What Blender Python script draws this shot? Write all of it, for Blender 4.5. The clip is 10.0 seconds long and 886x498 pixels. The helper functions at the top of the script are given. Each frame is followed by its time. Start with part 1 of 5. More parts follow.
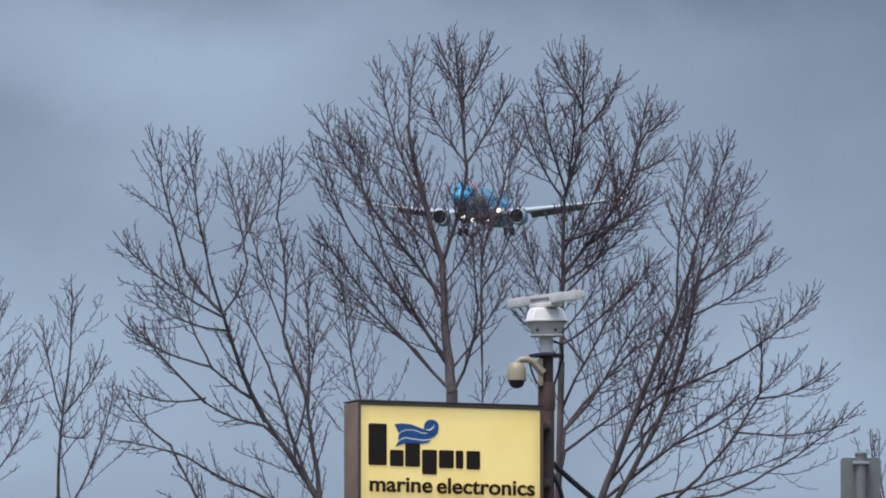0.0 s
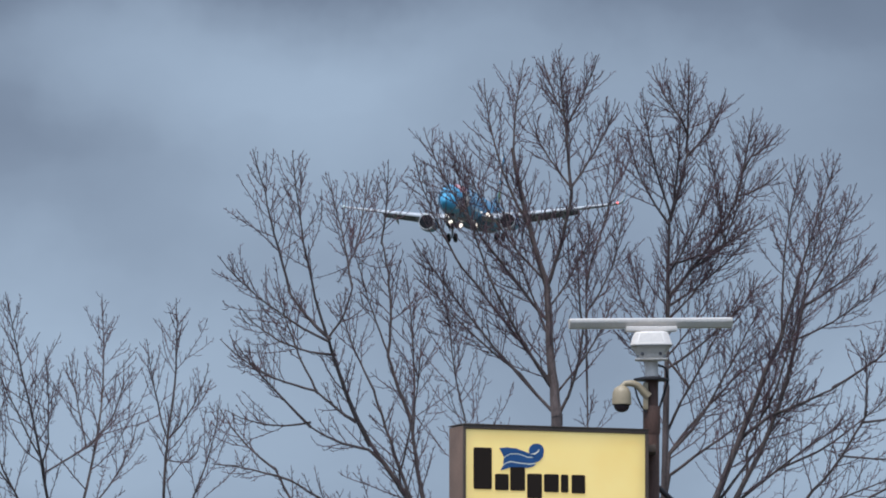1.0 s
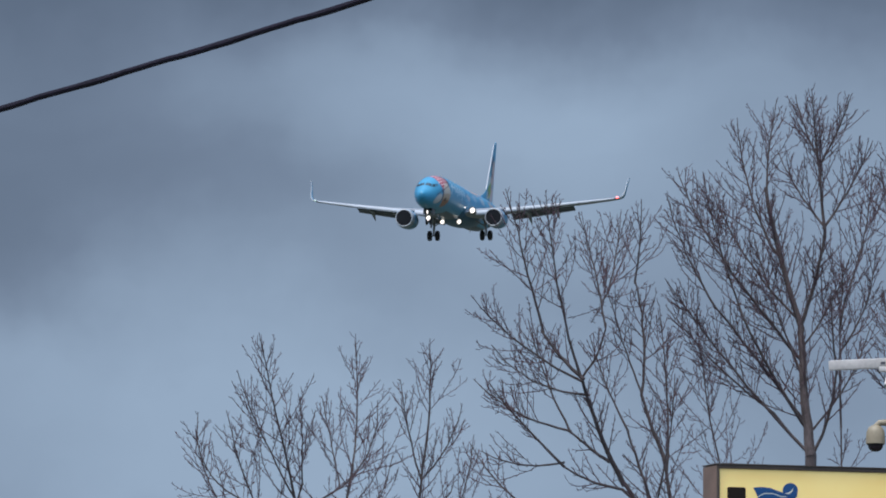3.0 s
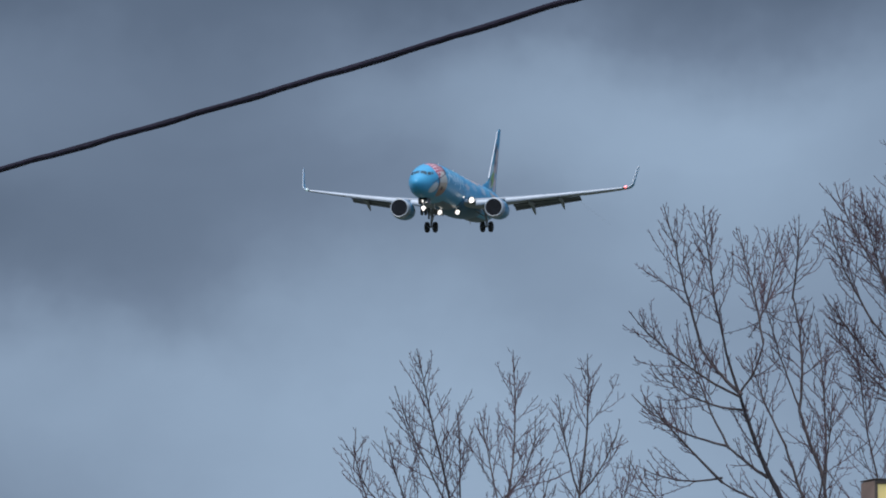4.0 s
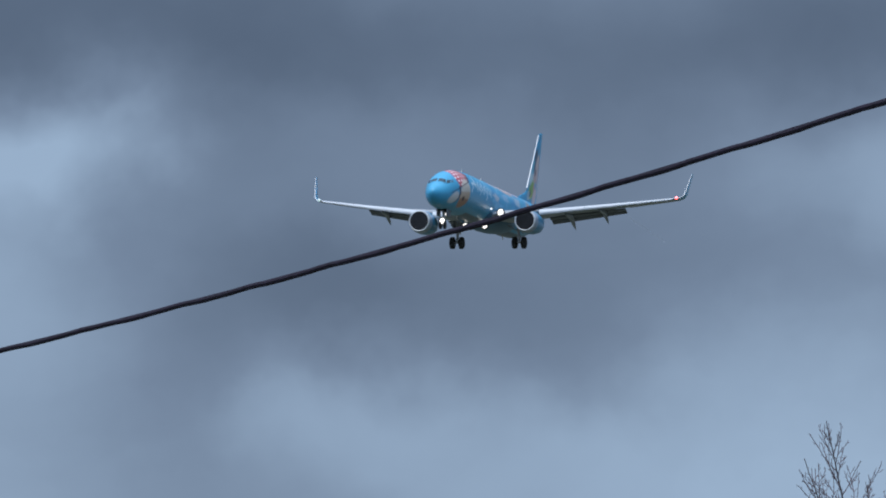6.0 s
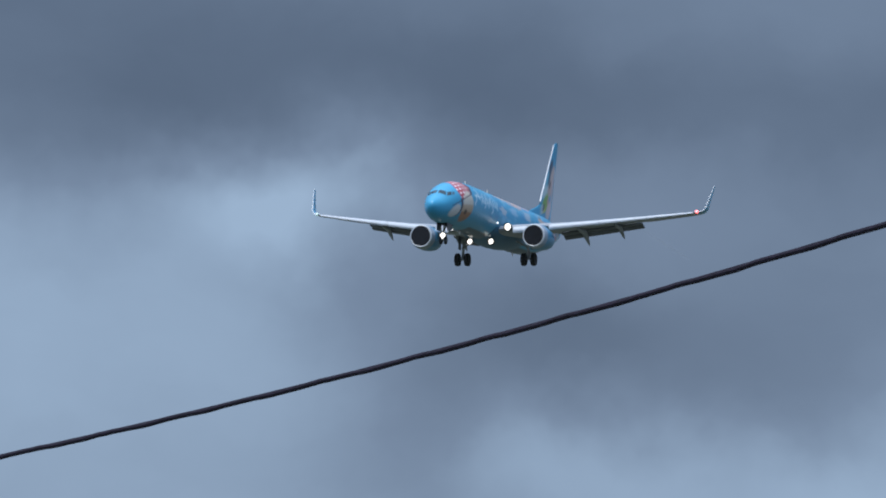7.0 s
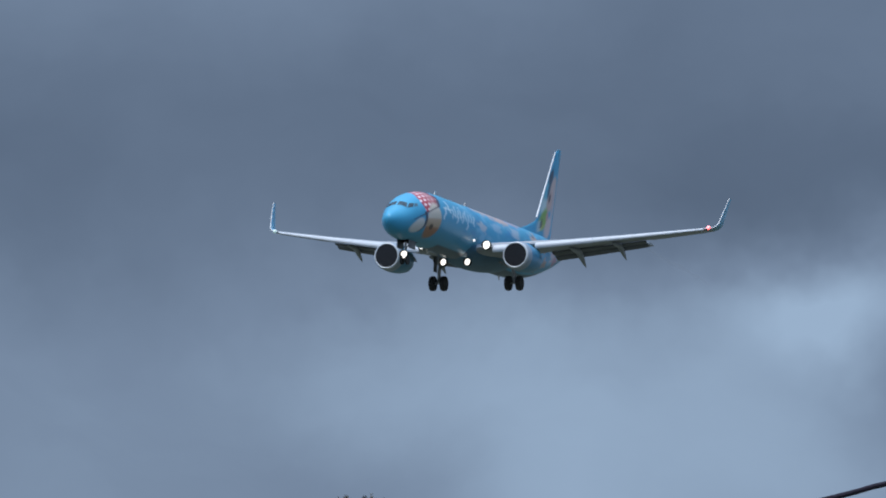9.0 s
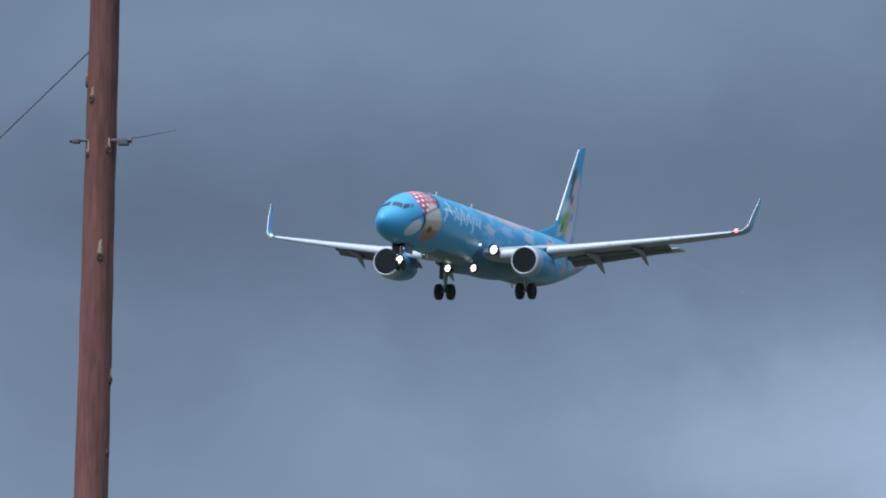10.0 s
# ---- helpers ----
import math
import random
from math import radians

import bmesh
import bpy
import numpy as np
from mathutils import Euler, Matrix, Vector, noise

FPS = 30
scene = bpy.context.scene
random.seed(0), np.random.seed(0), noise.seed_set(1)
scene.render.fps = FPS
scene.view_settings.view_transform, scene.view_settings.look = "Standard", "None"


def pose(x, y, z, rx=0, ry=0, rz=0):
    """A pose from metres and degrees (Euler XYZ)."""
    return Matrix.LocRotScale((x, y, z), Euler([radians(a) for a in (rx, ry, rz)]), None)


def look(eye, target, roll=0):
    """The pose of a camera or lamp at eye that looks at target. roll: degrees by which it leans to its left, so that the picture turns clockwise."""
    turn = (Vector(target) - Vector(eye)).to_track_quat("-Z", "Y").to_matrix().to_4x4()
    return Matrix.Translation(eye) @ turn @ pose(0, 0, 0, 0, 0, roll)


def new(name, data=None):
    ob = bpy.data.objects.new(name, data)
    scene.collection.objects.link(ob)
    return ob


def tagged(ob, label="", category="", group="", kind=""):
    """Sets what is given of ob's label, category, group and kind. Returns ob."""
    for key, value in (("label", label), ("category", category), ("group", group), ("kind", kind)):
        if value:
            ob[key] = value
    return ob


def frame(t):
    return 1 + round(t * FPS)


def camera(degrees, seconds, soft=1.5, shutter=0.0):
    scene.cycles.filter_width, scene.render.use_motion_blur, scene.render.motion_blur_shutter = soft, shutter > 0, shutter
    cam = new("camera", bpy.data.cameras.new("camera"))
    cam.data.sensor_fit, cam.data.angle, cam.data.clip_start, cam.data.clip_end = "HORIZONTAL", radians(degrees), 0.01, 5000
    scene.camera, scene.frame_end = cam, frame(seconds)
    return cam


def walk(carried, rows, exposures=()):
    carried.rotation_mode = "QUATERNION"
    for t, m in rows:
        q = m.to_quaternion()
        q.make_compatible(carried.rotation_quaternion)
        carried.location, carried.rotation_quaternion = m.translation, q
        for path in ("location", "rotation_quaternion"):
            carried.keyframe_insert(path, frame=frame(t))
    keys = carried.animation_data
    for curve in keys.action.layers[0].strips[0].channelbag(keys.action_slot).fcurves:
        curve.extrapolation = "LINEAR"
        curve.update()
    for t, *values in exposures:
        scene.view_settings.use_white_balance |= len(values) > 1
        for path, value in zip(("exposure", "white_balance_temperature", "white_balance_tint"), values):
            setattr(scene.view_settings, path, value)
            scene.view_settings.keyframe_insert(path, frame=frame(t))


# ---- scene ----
# The camera stands on the ground with a long lens and turns to follow the airliner.
EYE = 1.6
CAM_LENS = 4.4894
CAMERA_ROWS = [  # seconds, degrees to the left, degrees above the horizon
    (0.0, 0.0000, 5.2000), (0.5, 0.2640, 5.2613), (1.0, 0.5339, 5.3215), (1.5, 0.8390, 5.3837),
    (2.0, 1.1552, 5.4480), (2.2, 1.2854, 5.4692), (3.3, 2.0459, 5.5438), (3.5, 2.2035, 5.5594),
    (4.0, 2.6262, 5.6032), (4.5, 3.0976, 5.6889), (5.0, 3.5977, 5.7687), (5.5, 4.1555, 5.8702),
    (5.7, 4.3744, 5.9097), (6.8, 5.6669, 6.1774), (7.0, 5.9194, 6.2322), (7.5, 6.5471, 6.3756),
    (7.8, 6.9310, 6.4483), (8.0, 7.2028, 6.4922), (8.5, 7.9313, 6.6240), (8.8, 8.4102, 6.7033),
    (9.0, 8.7327, 6.7704), (9.2, 9.0898, 6.8391), (9.5, 9.6278, 6.9275), (9.7, 10.0100, 6.9858),
    (9.8, 10.2098, 7.0152), (10.0, 10.6154, 7.0664),
]
PLANE_START, PLANE_SPEED = (1.912, 1411.946, 137.453), (-14.2185, -68.5634, -4.1400)
PLANE_HEADING, PLANE_PITCH, PLANE_ROLL, PLANE_ROLL_CHANGE = -100.771, 0.677, -1.080, -1.950
CAMERA_EXPOSURES = [  # seconds, stops, kelvin, tint
    (0.0, 0.07, 6850, 12), (1.0, 0.07, 6850, 12), (2.0, 0.0, 6760, 12), (3.5, -0.11, 6580, 10.6), (4.5, -0.11, 6550, 10.4), (5.5, -0.04, 6500, 10), (7.0, 0.07, 6500, 10),
    (7.5, 0.05, 6500, 10), (8.5, 0.0, 6500, 10), (9.0, 0.03, 6500, 10), (9.5, 0.14, 6500, 10), (10.0, 0.26, 6500, 10)]
cam = camera(CAM_LENS, 10.0, soft=1.9)
walk(cam, [(t, pose(0, 0, EYE, 90 + up, 0, left)) for t, left, up in CAMERA_ROWS], exposures=CAMERA_EXPOSURES)


# ---- light ----
def world_sky():
    """An overcast sky: a clear-sky base under a thick layer of uneven cloud."""
    world = bpy.data.worlds.new("sky")
    world.use_nodes = True
    scene.world = world
    nt = world.node_tree
    nt.nodes.clear()

    def node(kind, **values):
        n = nt.nodes.new(kind)
        for key, value in values.items():
            if key == "operation":
                n.operation = value
            elif key == "interpolation_type":
                n.interpolation_type = value
        return n

    def link(a, b):
        nt.links.new(a, b)

    coord = node("ShaderNodeTexCoord")
    # slow wandering of the cloud edges
    wob = node("ShaderNodeTexNoise")
    wob.inputs["Scale"].default_value = 34.0
    wob.inputs["Detail"].default_value = 5.0
    wob.inputs["Roughness"].default_value = 0.55
    link(coord.outputs["Generated"], wob.inputs["Vector"])
    sub = node("ShaderNodeVectorMath", operation="SUBTRACT")
    sub.inputs[1].default_value = (0.5, 0.5, 0.5)
    link(wob.outputs["Color"], sub.inputs[0])
    scl = node("ShaderNodeVectorMath", operation="SCALE")
    scl.inputs["Scale"].default_value = 0.020
    link(sub.outputs[0], scl.inputs[0])
    add = node("ShaderNodeVectorMath", operation="ADD")
    link(coord.outputs["Generated"], add.inputs[0])
    link(scl.outputs[0], add.inputs[1])
    way = add.outputs[0]
    # brighter towards the horizon, darkest a little above it, lighter overhead
    sep = node("ShaderNodeSeparateXYZ")
    link(way, sep.inputs[0])
    ramp = node("ShaderNodeValToRGB")
    stops = SKY_STOPS
    while len(ramp.color_ramp.elements) < len(stops):
        ramp.color_ramp.elements.new(0.5)
    for el, (p, v) in zip(ramp.color_ramp.elements, stops):
        el.position, el.color = p, (v, v, v, 1)
    ramp.color_ramp.interpolation = "EASE"
    link(sep.outputs["Z"], ramp.inputs["Fac"])
    total = ramp.outputs["Color"]
    for x, z, wide, high, amount in SKY_CLOUDS + SKY_WISPS + SKY_STREAKS + SKY_VEILS:
        mul = node("ShaderNodeVectorMath", operation="MULTIPLY")
        mul.inputs[1].default_value = (1 / wide, 0, 1 / high)
        link(way, mul.inputs[0])
        dist = node("ShaderNodeVectorMath", operation="DISTANCE")
        dist.inputs[1].default_value = (x / wide, 0, z / high)
        link(mul.outputs[0], dist.inputs[0])
        fall = node("ShaderNodeMapRange", interpolation_type="SMOOTHERSTEP")
        fall.inputs["From Min"].default_value = 0.0
        fall.inputs["From Max"].default_value = 1.6
        fall.inputs["To Min"].default_value = amount
        fall.inputs["To Max"].default_value = 0.0
        link(dist.outputs["Value"], fall.inputs["Value"])
        plus = node("ShaderNodeMath", operation="ADD")
        link(total, plus.inputs[0])
        link(fall.outputs["Result"], plus.inputs[1])
        total = plus.outputs[0]
    # billows at two sizes
    for size, detail, amount in ((22.0, 4.0, 0.22), (70.0, 5.0, 0.11)):
        n = node("ShaderNodeTexNoise")
        n.inputs["Scale"].default_value = size
        n.inputs["Detail"].default_value = detail
        n.inputs["Roughness"].default_value = 0.5
        squash = node("ShaderNodeVectorMath", operation="MULTIPLY")
        squash.inputs[1].default_value = (0.6, 0.6, 1.3)
        link(way, squash.inputs[0])
        link(squash.outputs[0], n.inputs["Vector"])
        mad = node("ShaderNodeMath", operation="MULTIPLY_ADD")
        mad.inputs[1].default_value = amount * 2
        mad.inputs[2].default_value = -amount
        link(n.outputs["Fac"], mad.inputs[0])
        plus = node("ShaderNodeMath", operation="ADD")
        link(total, plus.inputs[0])
        link(mad.outputs[0], plus.inputs[1])
        total = plus.outputs[0]
    tone = node("ShaderNodeValToRGB")
    tone.color_ramp.elements[0].color = (*SKY_DARK, 1)
    tone.color_ramp.elements[1].color = (*SKY_LIGHT, 1)
    mid = tone.color_ramp.elements.new(0.5)
    mid.color = (*SKY_MIDDLE, 1)
    link(total, tone.inputs["Fac"])
    clouds = node("ShaderNodeBackground")
    clouds.inputs["Strength"].default_value = 1.0
    link(tone.outputs["Color"], clouds.inputs["Color"])
    clear = node("ShaderNodeTexSky")
    clear.sky_type = "NISHITA"
    clear.sun_disc = False
    clear.sun_elevation, clear.sun_rotation = radians(66), radians(209)
    blue = node("ShaderNodeBackground")
    blue.inputs["Strength"].default_value = 0.05
    link(clear.outputs["Color"], blue.inputs["Color"])
    # the cloud is thinner, and so brighter, round the hidden sun
    toward = node("ShaderNodeVectorMath", operation="DOT_PRODUCT")
    toward.inputs[1].default_value = SUN_SIDE
    link(coord.outputs["Generated"], toward.inputs[0])
    thin = node("ShaderNodeMapRange", interpolation_type="SMOOTHSTEP")
    thin.inputs["From Min"].default_value, thin.inputs["From Max"].default_value = -0.1, 1.0
    thin.inputs["To Min"].default_value, thin.inputs["To Max"].default_value = 1.0, SUN_SIDE_GAIN
    link(toward.outputs["Value"], thin.inputs["Value"])
    link(thin.outputs["Result"], clouds.inputs["Strength"])
    mix = node("ShaderNodeMixShader")
    mix.inputs["Fac"].default_value = 0.93
    link(blue.outputs[0], mix.inputs[1])
    link(clouds.outputs[0], mix.inputs[2])
    out = node("ShaderNodeOutputWorld")
    link(mix.outputs[0], out.inputs["Surface"])


SKY_DARK, SKY_MIDDLE, SKY_LIGHT = (0.085, 0.122, 0.190), (0.175, 0.240, 0.350), (0.322, 0.442, 0.607)
SKY_STOPS = [(0.0000, 0.80), (0.0707, 0.80), (0.0906, 0.58), (0.1056, 0.42), (0.1205, 0.24), (0.1353, 0.26), (0.3500, 0.45), (1.0000, 0.95)]
SKY_CLOUDS = [  # where (x, z of the way there), half width, half height, how much lighter
    (-0.0270, 0.1090, 0.0260, 0.0140, 0.31),
    (-0.0050, 0.1056, 0.0250, 0.0150, 0.30),
    (0.0249, 0.1006, 0.0250, 0.0200, 0.20),
    (-0.0388, 0.0981, 0.0100, 0.0075, -0.10),
    (-0.0746, 0.1138, 0.0150, 0.0100, -0.20),
    (-0.0522, 0.0939, 0.0150, 0.0075, 0.15),
    (-0.0721, 0.0956, 0.0100, 0.0075, -0.10),
    (-0.0911, 0.0969, 0.0150, 0.0075, -0.28),
    (-0.1057, 0.1224, 0.0350, 0.0075, -0.10),
    (-0.0414, 0.1234, 0.0250, 0.0060, -0.15),
    (-0.1387, 0.1066, 0.0225, 0.0115, 0.38),
    (-0.1116, 0.1120, 0.0075, 0.0060, 0.20),
    (-0.1707, 0.1244, 0.0250, 0.0065, -0.10),
    (-0.1612, 0.1062, 0.0150, 0.0100, 0.15),
    (-0.1529, 0.1126, 0.0150, 0.0100, 0.15),
    (-0.0954, 0.0906, 0.0075, 0.0050, 0.15),
    (-0.2011, 0.1399, 0.0200, 0.0100, 0.15),
    (-0.0397, 0.1110, 0.0250, 0.0090, 0.15),
]
SKY_WISPS = [  # smaller banks among them, in the same terms
    (-0.1190, 0.1056, 0.0125, 0.0125, 0.25),
    (-0.0398, 0.0857, 0.0300, 0.0150, 0.22),
    (-0.1435, 0.1155, 0.0175, 0.0100, -0.15),
    (-0.1878, 0.1056, 0.0250, 0.0100, 0.15),
    (-0.0793, 0.1205, 0.0300, 0.0150, 0.06),
    (-0.1389, 0.0956, 0.0125, 0.0125, 0.17),
    (-0.1577, 0.1403, 0.0250, 0.0100, 0.14),
    (-0.0696, 0.1006, 0.0250, 0.0100, -0.13),
    (-0.0796, 0.0857, 0.0175, 0.0100, 0.13),
    (-0.0099, 0.1205, 0.0250, 0.0100, -0.20),
    (-0.2018, 0.1304, 0.0250, 0.0100, -0.10),
    (-0.0994, 0.0956, 0.0125, 0.0125, -0.08),
    (-0.1140, 0.1155, 0.0125, 0.0065, 0.31),
    (-0.1728, 0.1205, 0.0125, 0.0125, 0.08),
    (-0.1584, 0.1056, 0.0125, 0.0125, -0.07),
    (-0.1138, 0.1304, 0.0300, 0.0150, -0.04),
    (-0.0447, 0.1105, 0.0125, 0.0065, 0.03),
    (-0.0794, 0.1105, 0.0125, 0.0065, 0.15),
    (-0.1192, 0.0906, 0.0125, 0.0125, 0.14),
]
SKY_STREAKS = [  # and smaller still
    (-0.1630, 0.1254, 0.0300, 0.0150, -0.07),
    (-0.0050, 0.1155, 0.0300, 0.0150, -0.09),
    (-0.0349, 0.0757, 0.0300, 0.0150, 0.11),
    (-0.1732, 0.1006, 0.0300, 0.0150, -0.08),
    (-0.2067, 0.1304, 0.0300, 0.0150, -0.09),
    (-0.0498, 0.0956, 0.0250, 0.0100, -0.04),
    (-0.1140, 0.1155, 0.0125, 0.0065, 0.15),
    (-0.0942, 0.1205, 0.0125, 0.0065, -0.12),
    (-0.1093, 0.0906, 0.0125, 0.0125, -0.07),
    (-0.1432, 0.1353, 0.0175, 0.0100, -0.07),
    (-0.0946, 0.0757, 0.0250, 0.0100, -0.21),
    (-0.0895, 0.0906, 0.0125, 0.0065, 0.13),
    (-0.1390, 0.0906, 0.0175, 0.0100, 0.07),
    (-0.1288, 0.1105, 0.0125, 0.0125, -0.05),
    (-0.0743, 0.1304, 0.0175, 0.0100, 0.09),
    (-0.0546, 0.1205, 0.0125, 0.0065, -0.08),
    (0.0310, 0.0777, 0.0220, 0.0100, 0.16),
    (-0.0267, 0.1000, 0.0150, 0.0100, 0.10),
    (-0.0725, 0.1087, 0.0200, 0.0100, 0.10),
]
SKY_VEILS = [  # thin veils over them
    (-0.0610, 0.0795, 0.0300, 0.0110, 0.16),
    (-0.1500, 0.1225, 0.0180, 0.0070, 0.11),
    (-0.2040, 0.1290, 0.0140, 0.0110, -0.08),
    (-0.2130, 0.1080, 0.0120, 0.0080, -0.10),
    (-0.0940, 0.1150, 0.0150, 0.0060, -0.06),
]
SUN_SIDE, SUN_SIDE_GAIN = Vector((-0.20, -0.36, 0.92)).normalized(), 4.2
world_sky()
sun = new("sun", bpy.data.lights.new("sun", "SUN"))
sun.data.energy, sun.data.angle, sun.data.color = 2.4, radians(20), (1.0, 0.95, 0.88)
sun.matrix_world = look((0, 0, 0), (0.20, 0.36, -0.92))


# ---- materials ----
def material(name, colour, rough=0.6, metal=0.0, vary=0.15, scale=6.0, bump=0.0, fine=60.0, spec=0.5, coat=0.0, attribute="", stretch=(1, 1, 1), second=None):
    """Paint, bark, metal and the like: one colour broken by stains at two sizes, with fine relief."""
    m = bpy.data.materials.new(name)
    m.use_nodes = True
    nt = m.node_tree
    b = nt.nodes["Principled BSDF"]
    b.inputs["Roughness"].default_value, b.inputs["Metallic"].default_value = rough, metal
    b.inputs["Specular IOR Level"].default_value = spec
    b.inputs["Coat Weight"].default_value = coat
    coord = nt.nodes.new("ShaderNodeTexCoord")
    mp = nt.nodes.new("ShaderNodeMapping")
    mp.inputs["Scale"].default_value = stretch
    nt.links.new(coord.outputs["Object"], mp.inputs["Vector"])
    n1, n2 = nt.nodes.new("ShaderNodeTexNoise"), nt.nodes.new("ShaderNodeTexNoise")
    for n, s in ((n1, scale), (n2, fine)):
        n.inputs["Scale"].default_value, n.inputs["Detail"].default_value = s, 5.0
        nt.links.new(mp.outputs["Vector"], n.inputs["Vector"])
    avg = nt.nodes.new("ShaderNodeMath")
    avg.operation = "MULTIPLY_ADD"
    avg.inputs[1].default_value = 0.4
    nt.links.new(n2.outputs["Fac"], avg.inputs[0])
    part_ = nt.nodes.new("ShaderNodeMath")
    part_.operation = "MULTIPLY"
    part_.inputs[1].default_value = 0.6
    nt.links.new(n1.outputs["Fac"], part_.inputs[0])
    nt.links.new(part_.outputs[0], avg.inputs[2])
    ramp = nt.nodes.new("ShaderNodeValToRGB")
    low = [c * (1 - vary) for c in colour] if second is None else second
    ramp.color_ramp.elements[0].position, ramp.color_ramp.elements[0].color = 0.35, (*low, 1)
    ramp.color_ramp.elements[1].position, ramp.color_ramp.elements[1].color = 0.65, (*[min(1, c * (1 + vary)) for c in colour], 1)
    nt.links.new(avg.outputs[0], ramp.inputs["Fac"])
    if attribute:
        at = nt.nodes.new("ShaderNodeAttribute")
        at.attribute_name = attribute
        mul = nt.nodes.new("ShaderNodeMix")
        mul.data_type, mul.blend_type = "RGBA", "MULTIPLY"
        mul.inputs[0].default_value = 1.0
        nt.links.new(at.outputs["Color"], mul.inputs[6])
        nt.links.new(ramp.outputs["Color"], mul.inputs[7])
        nt.links.new(mul.outputs[2], b.inputs["Base Color"])
    else:
        nt.links.new(ramp.outputs["Color"], b.inputs["Base Color"])
    if bump:
        bp = nt.nodes.new("ShaderNodeBump")
        bp.inputs["Strength"].default_value, bp.inputs["Distance"].default_value = bump, 0.02
        nt.links.new(avg.outputs[0], bp.inputs["Height"])
        nt.links.new(bp.outputs["Normal"], b.inputs["Normal"])
    return m


def glowing(name, colour, strength, base=(0.8, 0.8, 0.8)):
    m = bpy.data.materials.new(name)
    m.use_nodes = True
    b = m.node_tree.nodes["Principled BSDF"]
    b.inputs["Base Color"].default_value = (*base, 1)
    b.inputs["Emission Color"].default_value = (*colour, 1)
    b.inputs["Emission Strength"].default_value = strength
    b.inputs["Roughness"].default_value = 0.3
    return m


def sign_face_material():
    """Yellow acrylic lit from behind by tubes, a little paler in the middle."""
    m = bpy.data.materials.new("lit_yellow_acrylic")
    m.use_nodes = True
    nt = m.node_tree
    b = nt.nodes["Principled BSDF"]
    coord = nt.nodes.new("ShaderNodeTexCoord")
    n = nt.nodes.new("ShaderNodeTexNoise")
    n.inputs["Scale"].default_value, n.inputs["Detail"].default_value = 1.6, 4.0
    nt.links.new(coord.outputs["Object"], n.inputs["Vector"])
    ramp = nt.nodes.new("ShaderNodeValToRGB")
    ramp.color_ramp.elements[0].position, ramp.color_ramp.elements[0].color = 0.3, (0.76, 0.555, 0.19, 1)
    ramp.color_ramp.elements[1].position, ramp.color_ramp.elements[1].color = 0.7, (0.82, 0.64, 0.26, 1)
    nt.links.new(n.outputs["Fac"], ramp.inputs["Fac"])
    nt.links.new(ramp.outputs["Color"], b.inputs["Base Color"])
    nt.links.new(ramp.outputs["Color"], b.inputs["Emission Color"])
    b.inputs["Roughness"].default_value = 0.35
    # the tubes inside stop short of the cabinet's edges
    sep = nt.nodes.new("ShaderNodeSeparateXYZ")
    nt.links.new(coord.outputs["Object"], sep.inputs[0])
    last = None
    for axis, start, end in (("Z", -0.02, -0.17), ("X", 0.0, 0.12), ("X", 1.53, 1.40)):
        edge = nt.nodes.new("ShaderNodeMapRange")
        edge.interpolation_type = "SMOOTHSTEP"
        for key, value in (("From Min", start), ("From Max", end), ("To Min", 0.45), ("To Max", 1.0)):
            edge.inputs[key].default_value = value
        nt.links.new(sep.outputs[axis], edge.inputs["Value"])
        mul = nt.nodes.new("ShaderNodeMath")
        mul.operation = "MULTIPLY"
        mul.inputs[1].default_value = 0.40
        nt.links.new(edge.outputs["Result"], mul.inputs[0])
        if last is not None:
            nt.links.new(last, mul.inputs[1])
        last = mul.outputs[0]
    nt.links.new(last, b.inputs["Emission Strength"])
    return m


BARK = material("bark", (0.088, 0.069, 0.067), 0.9, vary=0.45, scale=9, bump=0.6, fine=50, spec=0.2, stretch=(1, 1, 0.3))
TWIG = material("twig_bark", (0.098, 0.063, 0.072), 0.85, vary=0.40, scale=4, fine=40, spec=0.2)
LIVERY = material("livery_paint", (1, 1, 1), 0.42, vary=0.05, scale=0.7, fine=8, coat=0.12, attribute="livery")
BLUE = material("blue_paint", (0.044, 0.36, 0.62), 0.32, vary=0.08, scale=0.8, fine=9, coat=0.4)
WING_GREY = material("wing_grey_paint", (0.27, 0.28, 0.30), 0.4, vary=0.14, scale=1.2, fine=14, stretch=(0.4, 1, 1))
BARE = material("bare_aluminium", (0.50, 0.51, 0.53), 0.45, metal=0.1, vary=0.05, scale=2.0, fine=25)
FLAP_GREY = material("flap_grey_paint", (0.12, 0.125, 0.14), 0.5, vary=0.2, scale=1.5, fine=16)
DARK = material("dark_intake", (0.006, 0.006, 0.009), 0.7, vary=0.3, scale=4, spec=0.1)
STEEL = material("gear_steel", (0.30, 0.30, 0.30), 0.45, metal=0.5, vary=0.2, scale=5)
TYRE = material("tyre_rubber", (0.022, 0.021, 0.021), 0.85, vary=0.25, scale=6, bump=0.2)
# the sky's reflection is put into the glass colour, lightening it
WINDSCREEN = material("dark_glass", (0.075, 0.115, 0.15), 0.12, vary=0.1, spec=0.7)
LAMP = glowing("landing_lamp", (1.0, 0.96, 0.88), 1.7)
LAMP_SMALL = glowing("small_lamp", (1.0, 0.96, 0.9), 1.2)
RED_LAMP = glowing("red_lamp", (1.0, 0.07, 0.06), 2.6)
GREEN_LAMP = glowing("green_lamp", (0.5, 0.9, 0.8), 0.30)
SIGN_FACE = sign_face_material()
SIGN_FRAME = material("brown_sign_frame", (0.070, 0.048, 0.036), 0.65, vary=0.25, scale=3, bump=0.15)
SIGN_SIDE = material("weathered_brown_paint", (0.185, 0.115, 0.085), 0.75, vary=0.2, scale=4, bump=0.15)
